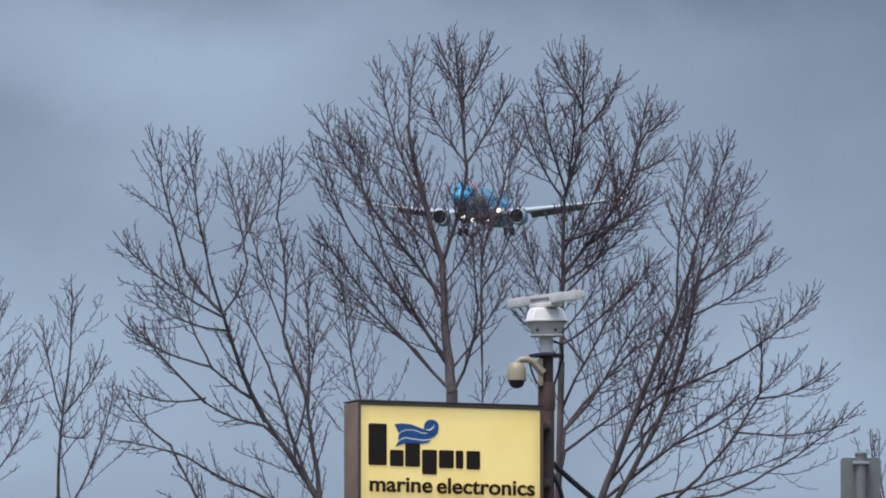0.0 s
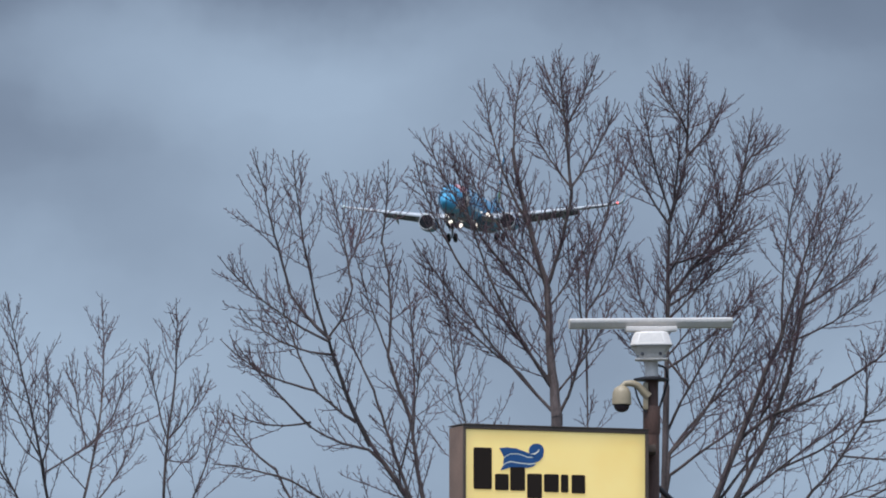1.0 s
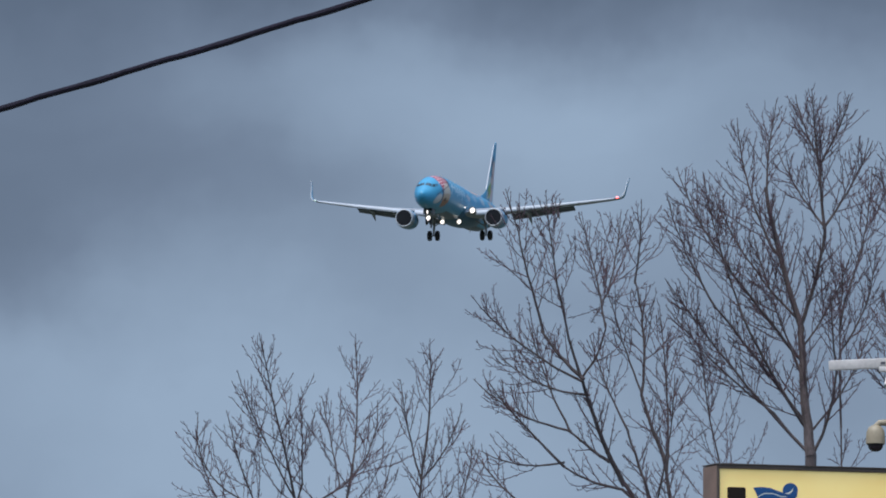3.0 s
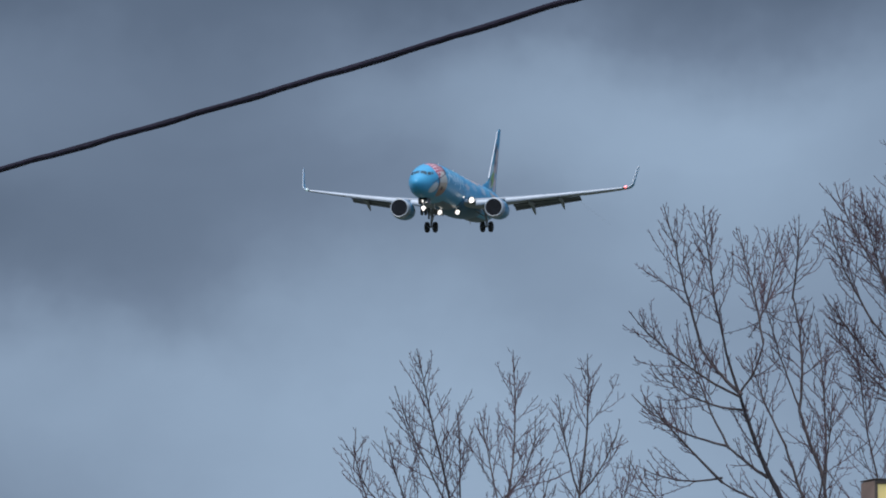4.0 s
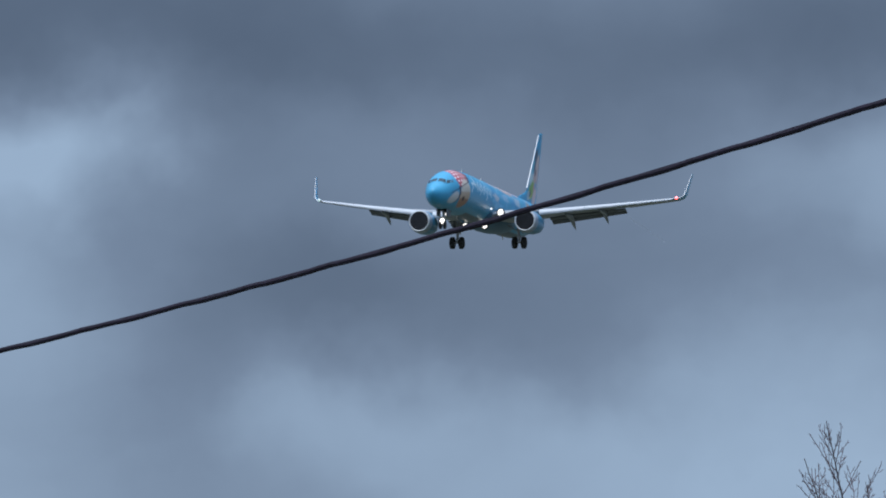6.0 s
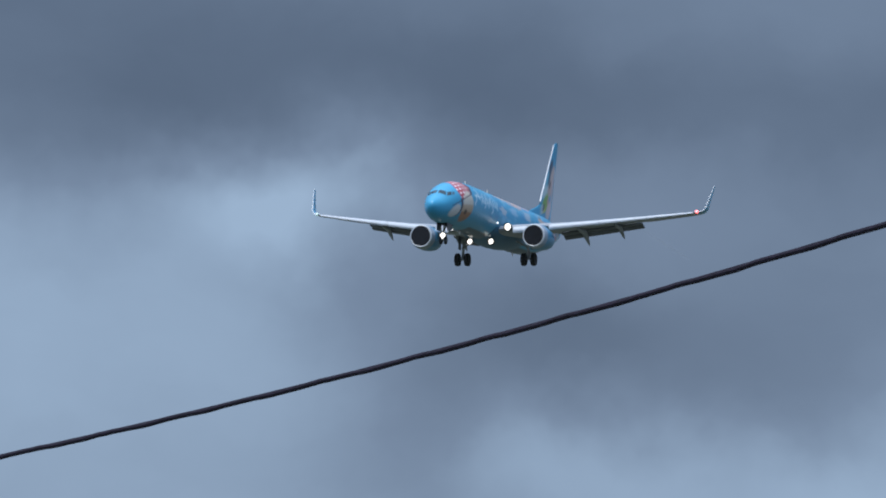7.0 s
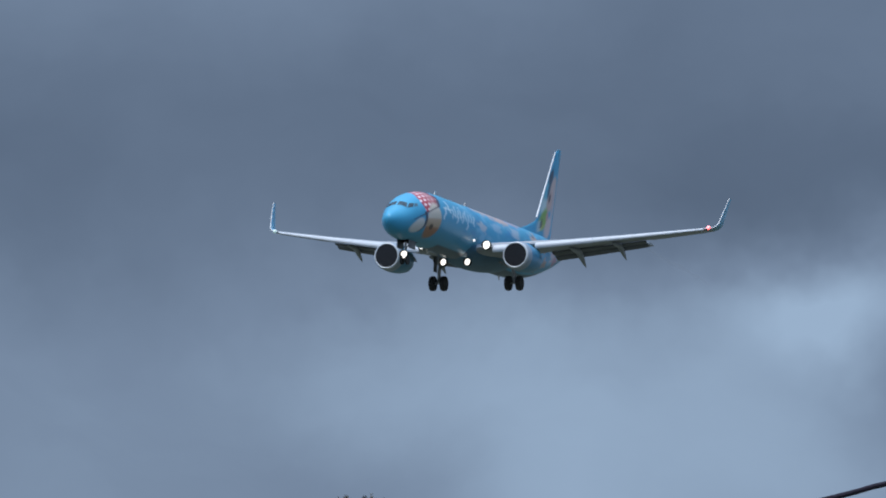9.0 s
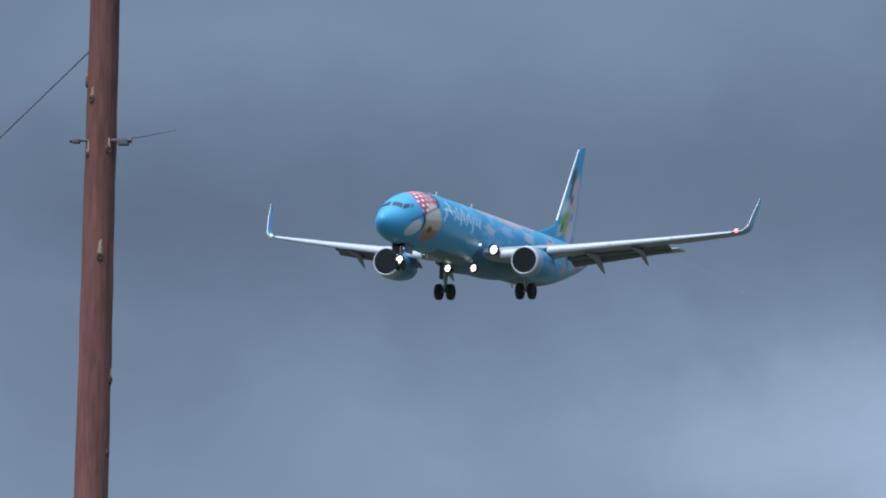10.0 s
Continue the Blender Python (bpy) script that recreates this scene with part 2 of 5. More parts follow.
INK = material("dark_brown_vinyl", (0.020, 0.012, 0.008), 0.6, vary=0.1, spec=0.2)
LOGO_BLUE = material("blue_vinyl", (0.012, 0.080, 0.235), 0.4, vary=0.1)
LOGO_WHITE = material("cream_vinyl", (0.85, 0.82, 0.66), 0.4, vary=0.05)
WHITE = material("white_enamel", (0.67, 0.62, 0.58), 0.38, vary=0.08, scale=5, fine=40)
OFF_WHITE = material("weathered_white_enamel", (0.58, 0.53, 0.49), 0.45, vary=0.16, scale=6, fine=40)
CREAM = material("cream_plastic", (0.33, 0.265, 0.175), 0.45, vary=0.1, scale=6)
POLE_BROWN = material("rusty_brown_pole", (0.092, 0.046, 0.034), 0.7, vary=0.35, scale=6, bump=0.3, stretch=(1, 1, 0.4))
BLACK = material("black_rubber", (0.016, 0.014, 0.018), 0.6, vary=0.2, scale=20)
GREY = material("grey_galvanised_sheet", (0.175, 0.172, 0.160), 0.5, metal=0.2, vary=0.14, scale=7, fine=50)
WOOD_POLE = material("treated_pole_wood", (0.150, 0.064, 0.053), 0.85, vary=0.50, scale=3.5, bump=0.7, fine=30, spec=0.2, stretch=(1.6, 1.6, 0.18))
RUSTED = material("weathered_galvanised_iron", (0.085, 0.080, 0.095), 0.7, vary=0.3, scale=14, bump=0.2)
SPLINTER = material("torn_pale_wood", (0.29, 0.20, 0.135), 0.9, vary=0.3, scale=25)
KNOT = material("dark_knot", (0.085, 0.046, 0.038), 0.9, vary=0.3, scale=20)
CABLE = material("lashed_cable_jacket", (0.020, 0.014, 0.024), 0.8, vary=0.3, scale=10, bump=0.2, spec=0.15)
SMOKED = material("smoked_dome", (0.030, 0.020, 0.026), 0.2, vary=0.1)
NEEDLES = material("dull_foliage", (0.110, 0.108, 0.105), 0.8, vary=0.5, scale=2.5, fine=20, spec=0.2)
GROUND = material("grass_and_gravel", (0.048, 0.050, 0.036), 0.95, vary=0.4, scale=0.12, fine=2.0, second=(0.034, 0.042, 0.022))


# ---- mesh helpers ----
def part(name, bm, mat, parent=None, label="", smooth=True):
    """Link a bmesh as one mesh object, under a thing or a part."""
    me = bpy.data.meshes.new(name)
    bmesh.ops.recalc_face_normals(bm, faces=bm.faces)
    bm.to_mesh(me)
    bm.free()
    return finish(name, me, mat, parent, label, smooth)


def finish(name, me, mat, parent=None, label="", smooth=True):
    me.materials.append(mat)
    if smooth:
        me.polygons.foreach_set("use_smooth", [True] * len(me.polygons))
        me.set_sharp_from_angle(angle=radians(38))
    ob = new(name, me)
    if parent is not None:
        ob.parent = parent
    if label:
        tagged(ob, label)
    return ob


def raw(name, verts, faces, mat, parent=None, label="", smooth=True):
    me = bpy.data.meshes.new(name)
    me.from_pydata([tuple(v) for v in verts], [], faces)
    me.update()
    return finish(name, me, mat, parent, label, smooth)


def box(bm, lo, hi, bevel=0.0):
    made = bmesh.ops.create_cube(bm, size=1.0, matrix=Matrix.LocRotScale([(a + b) / 2 for a, b in zip(lo, hi)], None, [b - a for a, b in zip(lo, hi)]))
    if bevel:
        edges = list({e for v in made["verts"] for e in v.link_edges})
        bmesh.ops.bevel(bm, geom=edges, offset=bevel, segments=2, affect="EDGES", profile=0.6)
    return bm


def turned(profile, sides=32, axis="z"):
    """A lathed bmesh from (radius, height) pairs, round z (or x)."""
    bm = bmesh.new()
    rings = []
    for r, h in profile:
        ring = []
        for k in range(sides):
            a = 2 * math.pi * k / sides
            p = (r * math.cos(a), r * math.sin(a), h)
            ring.append(bm.verts.new(p if axis == "z" else (p[2], p[0], p[1])))
        rings.append(ring)
    for a, b in zip(rings, rings[1:]):
        for k in range(sides):
            bm.faces.new((a[k], a[(k + 1) % sides], b[(k + 1) % sides], b[k]))
    for ring in (rings[0], rings[-1]):
        if (ring[0].co - ring[sides // 2].co).length > 1e-4:
            bm.faces.new(ring)
    bmesh.ops.remove_doubles(bm, verts=bm.verts, dist=1e-5)
    return bm


def tube(verts, faces, pts, radii, sides):
    """Append a tapering tube along pts."""
    base = len(verts)
    n = len(pts)
    for i, (p, r) in enumerate(zip(pts, radii)):
        d = (pts[min(i + 1, n - 1)] - pts[max(i - 1, 0)]).normalized()
        side = d.cross(Vector((0.31, 0.95, 0.05))).normalized()
        up = side.cross(d)
        for k in range(sides):
            a = 2 * math.pi * k / sides
            verts.append(p + r * (math.cos(a) * side + math.sin(a) * up))
    for i in range(n - 1):
        for k in range(sides):
            a, b = base + i * sides + k, base + i * sides + (k + 1) % sides
            faces.append((a, b, b + sides, a + sides))
    faces.append(tuple(base + k for k in range(sides))[::-1])
    faces.append(tuple(base + (n - 1) * sides + k for k in range(sides)))


def pipe(name, pts, radius, mat, parent=None, sides=10, label=""):
    verts, faces = [], []
    pts = [Vector(p) for p in pts]
    tube(verts, faces, pts, [radius] * len(pts) if not isinstance(radius, list) else radius, sides)
    return raw(name, verts, faces, mat, parent, label)


def outline(points, depth):
    """A flat shape in the xz plane, depth thick towards -y."""
    bm = bmesh.new()
    front = [bm.verts.new((x, -depth, z)) for x, z in points]
    back = [bm.verts.new((x, 0, z)) for x, z in points]
    bm.faces.new(front)
    bm.faces.new(back[::-1])
    n = len(points)
    for i in range(n):
        bm.faces.new((front[i], back[i], back[(i + 1) % n], front[(i + 1) % n]))
    return bm


def rounded(x0, z0, x1, z1, r, steps=5):
    pts = []
    for cx, cz, a0 in ((x1 - r, z1 - r, 0), (x0 + r, z1 - r, 90), (x0 + r, z0 + r, 180), (x1 - r, z0 + r, 270)):
        for k in range(steps + 1):
            a = radians(a0 + 90 * k / steps)
            pts.append((cx + r * math.cos(a), cz + r * math.sin(a)))
    return pts


# ---- ground ----
def ground():
    bm = bmesh.new()
    ring = [bm.verts.new((4500 * math.cos(2 * math.pi * k / 48), 4500 * math.sin(2 * math.pi * k / 48), 0)) for k in range(48)]
    mid = bm.verts.new((0, 0, 0))
    for k in range(48):
        bm.faces.new((mid, ring[k], ring[(k + 1) % 48]))
    tagged(part("ground", bm, GROUND, smooth=False), "flat ground of grass and gravel reaching the horizon", "ground", kind="structure")


ground()


# ---- trees ----
POPLAR_MIDDLE = (0.12, 150.0, [
    (0.00, 0.15, 0.00, 13.37, -0.002, 0.240), (-0.01, 13.38, -0.13, 15.11, 0.010, 0.152), (-0.13, 15.11, -0.58, 16.95, 0.020, 0.090),
    (-0.58, 16.95, -0.43, 18.21, 0.030, 0.034), (-0.52, 16.20, -0.96, 17.92, 0.050, 0.041), (-0.13, 15.11, 0.19, 16.42, -0.040, 0.062),
    (0.19, 16.42, 0.03, 18.24, 0.000, 0.048), (0.19, 16.42, -0.41, 17.45, 0.040, 0.034), (0.19, 16.42, 0.82, 17.58, -0.030, 0.041),
    (0.15, 17.28, 0.55, 18.17, -0.030, 0.031), (0.15, 17.27, -0.17, 18.17, 0.040, 0.031), (-0.02, 13.65, -0.82, 15.00, 0.020, 0.055),
    (-0.82, 15.00, -1.41, 17.06, 0.030, 0.034), (-0.02, 13.70, -1.27, 15.33, -0.010, 0.048), (-1.27, 15.33, -1.90, 16.80, 0.040, 0.034),
    (-0.24, 14.77, -1.09, 15.86, 0.000, 0.045)])
MIDDLE_LESSER = [
    (-1.09, 15.86, -1.75, 17.17, 0.050, 0.034), (-0.06, 13.40, -1.91, 15.71, 0.020, 0.048), (-0.36, 15.41, -1.33, 17.04, 0.050, 0.034),
    (-0.49, 13.91, -1.90, 15.37, 0.040, 0.034), (0.04, 13.38, 0.34, 14.51, -0.060, 0.048), (0.34, 14.51, 0.28, 15.45, 0.020, 0.034),
    (0.43, 7.31, 0.41, 13.91, 0.000, 0.041), (0.41, 13.91, 0.46, 16.08, 0.020, 0.034), (0.41, 14.92, 0.88, 16.31, -0.080, 0.031),
    (0.46, 15.56, 0.84, 17.43, -0.040, 0.031), (-0.82, 11.81, -1.51, 15.18, 0.030, 0.038), (-0.08, 14.36, -0.75, 16.31, 0.020, 0.034),
    (0.02, 13.68, 0.79, 15.07, -0.060, 0.034), (-0.11, 14.81, 0.54, 16.08, -0.050, 0.031)]
POPLAR_FORKED = (-1.35, 147.0, [
    (0.29, 0.18, 0.00, 11.14, -0.018, 0.200), (-0.28, 11.71, -0.99, 12.77, -0.010, 0.095), (-0.99, 12.77, -1.51, 14.10, 0.030, 0.074),
    (-1.51, 14.10, -2.02, 14.73, 0.050, 0.054), (-2.02, 14.73, -2.49, 16.53, 0.000, 0.041), (-1.53, 14.13, -1.96, 16.46, 0.030, 0.041),
    (-1.49, 14.12, -1.20, 14.76, -0.080, 0.034), (-1.20, 14.76, -1.55, 16.25, -0.020, 0.030), (-0.33, 11.75, -0.92, 13.44, 0.010, 0.054),
    (-0.92, 13.44, -1.41, 14.69, 0.030, 0.034), (-0.26, 11.75, -0.44, 13.07, 0.000, 0.074), (-0.44, 13.07, -0.74, 13.96, 0.020, 0.061),
    (-0.74, 13.96, -0.83, 15.43, -0.050, 0.041), (-0.83, 15.43, -0.74, 16.46, -0.020, 0.030), (-0.74, 13.96, -1.18, 15.32, 0.020, 0.030),
    (-1.18, 15.28, -1.02, 16.35, -0.020, 0.027)])
FORKED_LESSER = [
    (-0.41, 12.93, -0.53, 15.06, -0.030, 0.034), (-1.51, 14.05, -2.91, 15.10, 0.060, 0.037), (-1.44, 13.88, -2.66, 14.51, 0.120, 0.034),
    (-1.18, 13.04, -1.68, 13.44, 0.020, 0.047), (-1.68, 13.44, -2.22, 14.91, 0.030, 0.034), (-1.68, 13.44, -2.91, 14.12, 0.080, 0.034),
    (-0.99, 12.67, -1.77, 13.00, 0.060, 0.041), (-1.77, 13.00, -2.78, 14.14, 0.020, 0.041), (-1.77, 13.04, -2.85, 13.22, 0.100, 0.030),
    (-0.74, 11.64, -1.99, 12.23, 0.030, 0.047), (-1.99, 12.23, -3.00, 12.45, -0.030, 0.034), (-1.80, 11.60, -2.21, 12.41, 0.000, 0.047),
    (-2.21, 12.41, -2.96, 13.26, 0.060, 0.034), (-0.59, 12.34, -0.30, 14.10, -0.030, 0.030)]
POPLAR_RIGHT = (1.68, 156.0, [
    (-0.12, 0.09, -0.04, 14.23, 0.006, 0.140), (-0.04, 14.25, 0.00, 16.51, 0.000, 0.072), (0.00, 16.51, 0.26, 17.51, -0.020, 0.057),
    (0.26, 17.51, 0.28, 18.74, 0.000, 0.043), (0.03, 16.55, 0.16, 17.95, -0.020, 0.043), (0.15, 17.93, -0.21, 18.63, 0.060, 0.032),
    (0.00, 16.48, -0.56, 17.85, 0.080, 0.039), (-0.01, 16.70, -0.36, 18.26, 0.040, 0.036), (0.26, 17.46, 0.77, 18.33, -0.080, 0.036),
    (0.00, 15.48, 0.94, 16.86, -0.040, 0.057), (0.94, 16.86, 1.17, 18.07, -0.020, 0.043), (0.94, 16.88, 1.58, 17.29, -0.100, 0.036),
    (1.14, 17.44, 1.53, 17.85, -0.100, 0.032), (0.00, 15.91, 1.42, 16.62, -0.060, 0.039), (0.75, 16.34, 0.49, 17.75, -0.020, 0.036),
    (0.31, 13.61, 1.33, 15.56, -0.025, 0.045)])
RIGHT_LESSER = [
    (0.00, 13.29, 1.56, 14.86, 0.050, 0.050), (0.00, 12.98, 1.79, 14.23, 0.010, 0.050), (-0.02, 13.61, 1.01, 15.49, 0.013, 0.045),
    (0.71, 16.12, 1.10, 17.25, -0.030, 0.032), (0.01, 15.34, 1.17, 16.43, -0.050, 0.039), (-0.01, 14.48, 1.37, 15.77, -0.050, 0.039),
    (0.01, 15.18, 0.69, 16.08, -0.050, 0.036), (0.00, 14.56, -0.54, 16.16, 0.050, 0.036), (0.00, 15.80, 0.61, 17.13, -0.050, 0.032),
    (-0.00, 14.67, 0.64, 15.69, -0.050, 0.032), (-0.03, 14.25, -0.74, 15.18, 0.050, 0.032)]
POPLAR_SPREADING = (1.95, 152.0, [
    (-0.08, 0.13, 0.04, 11.69, -0.000, 0.200), (0.04, 11.69, 1.21, 14.60, 0.004, 0.110), (1.21, 14.60, 2.00, 17.05, 0.009, 0.055),
    (0.15, 11.69, 1.49, 15.03, -0.062, 0.085), (1.21, 14.60, 1.50, 16.94, 0.040, 0.040), (1.49, 15.03, 2.20, 16.59, -0.037, 0.035),
    (1.05, 13.50, 1.90, 13.86, -0.030, 0.049), (1.90, 13.86, 3.15, 14.89, -0.050, 0.042), (1.52, 14.98, 2.43, 15.74, -0.060, 0.035),
    (0.61, 11.47, 1.22, 12.08, 0.000, 0.056), (1.22, 12.08, 2.31, 13.48, -0.060, 0.049), (2.31, 13.48, 2.26, 14.53, -0.040, 0.035),
    (2.31, 13.37, 3.34, 13.81, -0.100, 0.035), (1.22, 12.02, 1.80, 12.08, 0.000, 0.042), (1.80, 12.08, 3.66, 13.30, -0.050, 0.042),
    (0.73, 12.99, 1.45, 15.52, -0.030, 0.038)])
SPREADING_LESSER = [
    (0.99, 12.08, 3.04, 12.82, -0.025, 0.040), (0.46, 12.23, 2.20, 13.53, 0.011, 0.050), (0.30, 12.30, 1.52, 13.91, -0.004, 0.050),
    (1.97, 12.93, 3.45, 13.01, -0.060, 0.031), (1.29, 14.53, 2.62, 15.44, -0.080, 0.035), (1.02, 13.62, 1.73, 16.28, -0.030, 0.035),
    (1.67, 13.01, 2.88, 14.07, -0.050, 0.031)]
POPLAR_SLENDER = (-5.39, 158.0, [
    (0.00, 0.07, 0.00, 12.49, 0.001, 0.120), (0.00, 12.49, 0.16, 14.40, 0.020, 0.050), (0.16, 14.40, 0.19, 15.72, -0.012, 0.030),
    (0.06, 13.63, 0.70, 14.78, -0.069, 0.028), (-0.02, 13.86, -0.25, 15.14, 0.012, 0.028), (0.14, 12.33, 0.82, 14.40, -0.061, 0.035),
    (0.02, 13.36, 0.62, 13.76, -0.286, 0.020)])
POPLAR_MANY_STEMMED = (-6.65, 154.0, [
    (0.00, 0.11, 0.00, 11.59, -0.003, 0.160), (0.00, 11.59, -0.72, 15.29, -0.004, 0.060), (0.00, 11.59, 0.50, 15.42, -0.059, 0.055),
    (-0.04, 11.67, -1.21, 14.29, 0.059, 0.045), (-0.23, 12.99, -1.04, 14.80, 0.027, 0.030), (-0.15, 13.23, -0.18, 14.46, -0.011, 0.025),
    (0.32, 13.26, 0.85, 14.54, -0.120, 0.028), (0.32, 13.26, 0.04, 14.61, -0.001, 0.025), (-0.31, 12.06, -1.69, 14.07, 0.118, 0.040),
    (0.15, 12.21, 1.08, 13.76, -0.092, 0.030), (-0.92, 12.99, -1.62, 14.30, 0.175, 0.025)])


def along(pts, at):
    """The point at that distance along pts, the way there, and which stretch it lies on."""
    for i in range(len(pts) - 1):
        step = (pts[i + 1] - pts[i]).length
        if at <= step or i == len(pts) - 2:
            f = min(1.0, at / step)
            return pts[i].lerp(pts[i + 1], f), (pts[i + 1] - pts[i]).normalized(), i
        at -= step


def leaving(way, turn, spread):
    """A way that leaves another by an angle, on the side given by a turn round it."""
    side = way.cross(Vector((0.31, 0.95, 0.05))).normalized()
    other = way.cross(side)
    return way * math.cos(spread) + (side * math.cos(turn) + other * math.sin(turn)) * math.sin(spread)


def spurs(rng, verts, faces, pts, first, gap):
    """Short spurs with swollen buds, set alternately along a shoot."""
    total = sum((b - a).length for a, b in zip(pts, pts[1:]))
    at, turn = max(total * first, 0.03), rng.uniform(0, 6.28)
    while at < total - 0.015:
        p, d, _ = along(pts, at)
        turn += 2.4 + rng.uniform(-0.6, 0.6)
        w = leaving(d, turn, rng.uniform(0.6, 1.05))
        length = rng.uniform(0.026, 0.065) if rng.random() < 0.86 else rng.uniform(0.07, 0.14)
        mid = p + w * length * 0.55
        end = mid + (w + Vector((0, 0, 0.65))).normalized() * length * 0.45
        tube(verts, faces, [p, mid, end], [SPUR * 0.9, SPUR, SPUR * 0.75], 3)
        at += gap * rng.uniform(0.6, 1.5)


def shoot(rng, verts, faces, start, way, length, r0, level):
    """A slender shoot that leaves at an angle and sweeps up; the first order bears a few of the second."""
    steps = max(3, min(12, int(length / 0.13)))
    pts, p, d = [start], start.copy(), way.normalized()
    lift = rng.uniform(0.35, 0.95) / steps
    for _ in range(steps):
        d = (d + Vector((rng.gauss(0, 0.085), rng.gauss(0, 0.085), lift + rng.gauss(0, 0.06)))).normalized()
        p = p + d * (length / steps)
        pts.append(p.copy())
    tube(verts, faces, pts, [r0 + (TIP - r0) * (i / steps) ** 0.8 for i in range(steps + 1)], 4 if level == 1 else 3)
    spurs(rng, verts, faces, pts, 0.12, 0.058)
    if level == 1:
        at, turn = 0.10 + 0.1 * length, rng.uniform(0, 6.28)
        while at < length - 0.16:
            q, w, i = along(pts, at)
            turn += 2.4 + rng.uniform(-0.5, 0.5)
            shoot(rng, verts, faces, q, leaving(w, turn, rng.uniform(0.5, 0.85)), min(0.7, (length - at) * rng.uniform(0.35, 0.75) + 0.06), 0.0050, 2)
            at += rng.uniform(0.26, 0.55)


TIP, SPUR = 0.0038, 0.0046


def dress(rng, verts, faces, pts, radii, first, fullness, low):
    """Clothe a limb with shoots, long below and shorter towards its tip."""
    total = sum((b - a).length for a, b in zip(pts, pts[1:]))
    at, turn = total * first, rng.uniform(0, 6.28)
    while at < total - 0.32:
        p, d, i = along(pts, at)
        rest = total - at
        turn += 2.4 + rng.uniform(-0.5, 0.5)
        length = (0.20 + 0.58 * rest) * rng.uniform(0.5, 1.1)
        shoot(rng, verts, faces, p, leaving(d, turn, rng.uniform(0.45, 0.80) + 0.25 * min(1.0, rest / 2)), min(length, rng.uniform(1.3, 2.1)), min(0.0095, max(0.0056, radii[i] * 0.45)), 1)
        # the lower crown is thinner, where the tops take the light
        open_ = min(1.0, 0.55 + 0.2 * max(0.0, p.z - low))
        at += rng.uniform(0.6, 1.4) * (0.10 + 0.075 * min(rest, 3.0)) / (fullness * open_)
    spurs(rng, verts, faces, pts, max(first, 0.3), 0.075)


def poplar(plan, seed, label, stretch=0.0, bare=12.2, fullness=1.0, lesser=()):
    """A bare poplar: trunk, the limbs of its plan, and a crown of shoots and twigs with swollen buds."""
    x, away, limbs = plan
    limbs = limbs + list(lesser)
    rng = random.Random(seed)
    tree = new("poplar_tree")
    tree.location = (x, away, 0)
    tagged(tree, label, "tree", group="bare poplar trees")
    tv, tf = [], []
    ends = {}
    for n, (x0, z0, x1, z1, bow, r0) in enumerate(limbs):
        r0 *= 0.52 if n == 0 else 0.50
        a, b = Vector((x0, 0, z0 if n else -0.15)), Vector((x1, 0, z1))
        length = (b - a).length
        if n:
            b = a.lerp(b, 1 + stretch / length)
        # limbs set out from the depth of what carries them and spread towards and away from the viewer
        near = min(ends, key=lambda k: (Vector(k) - Vector((x0, z0))).length, default=None)
        y0 = ends[near] if near is not None else 0.0
        y1 = y0 + (0 if n == 0 else rng.uniform(-0.38, 0.38) * length)
        across = Vector((-(b.z - a.z), 0, b.x - a.x)).normalized()
        steps = 14 if n == 0 else 10
        pts, radii = [], []
        r1 = r0 * 0.62 if n == 0 else max(0.0052, r0 * 0.14)
        if n and any(abs(q[0] - x1) + abs(q[1] - z1) < 0.02 for q in [(l[0], l[1]) for l in limbs[n + 1:]]):
            r1 = r0 * 0.55
        for i in range(steps + 1):
            f = i / steps
            p = a.lerp(b, f) + across * (4 * f * (1 - f) * bow * length)
            p.y = y0 + (y1 - y0) * f
            jitter = 0.004 * length ** 0.5 * (0 if i in (0, steps) else 1)
            pts.append(p + Vector((rng.gauss(0, jitter), rng.gauss(0, jitter), rng.gauss(0, jitter))))
            radii.append(r0 + (r1 - r0) * f ** 0.85)
            ends[(p.x, p.z)] = p.y
        if n and near is not None and (Vector(near) - Vector((x0, z0))).length > 0.06:
            # the limb springs from an older one further down
            own = {(q.x, q.z) for q in pts}
            head = (pts[2] - pts[0]).normalized()

            def strain(k):
                v = Vector((x0 - k[0], 0, z0 - k[1]))
                return v.length * (1 + 3 * v.angle(Vector((head.x, 0, head.z)), 3.0) ** 2)

            low = min((k for k in ends if k[1] < z0 - 0.12 and k not in own), key=strain, default=near)
            pts.insert(0, Vector((low[0], ends[low], low[1])))
            radii.insert(0, radii[0] * 1.05)
            ends_new = pts[0].lerp(pts[1], 0.5)
            ends[(ends_new.x, ends_new.z)] = ends_new.y
        if n:
            # each limb is rooted a little way inside what carries it
            pts[0] = pts[0] - (pts[1] - pts[0]).normalized() * min(0.06, radii[0] * 1.5)
        lv, lf = [], []
        tube(lv, lf, pts, radii, 12 if n == 0 else 8)
        raw("trunk" if n == 0 else "limb", lv, lf, BARK, tree)
        if n:
            low = 0.10 if z0 > bare - 0.7 else (bare - z0) / max(0.5, z1 - z0)
            dress(rng, tv, tf, pts, radii, min(0.9, max(0.16 if z0 > 14.6 else 0.30, low)), fullness, bare)
    tagged(raw("crown", tv, tf, TWIG, tree, "fine reddish brown twigs with buds", smooth=False), kind="stuff")
    return tree


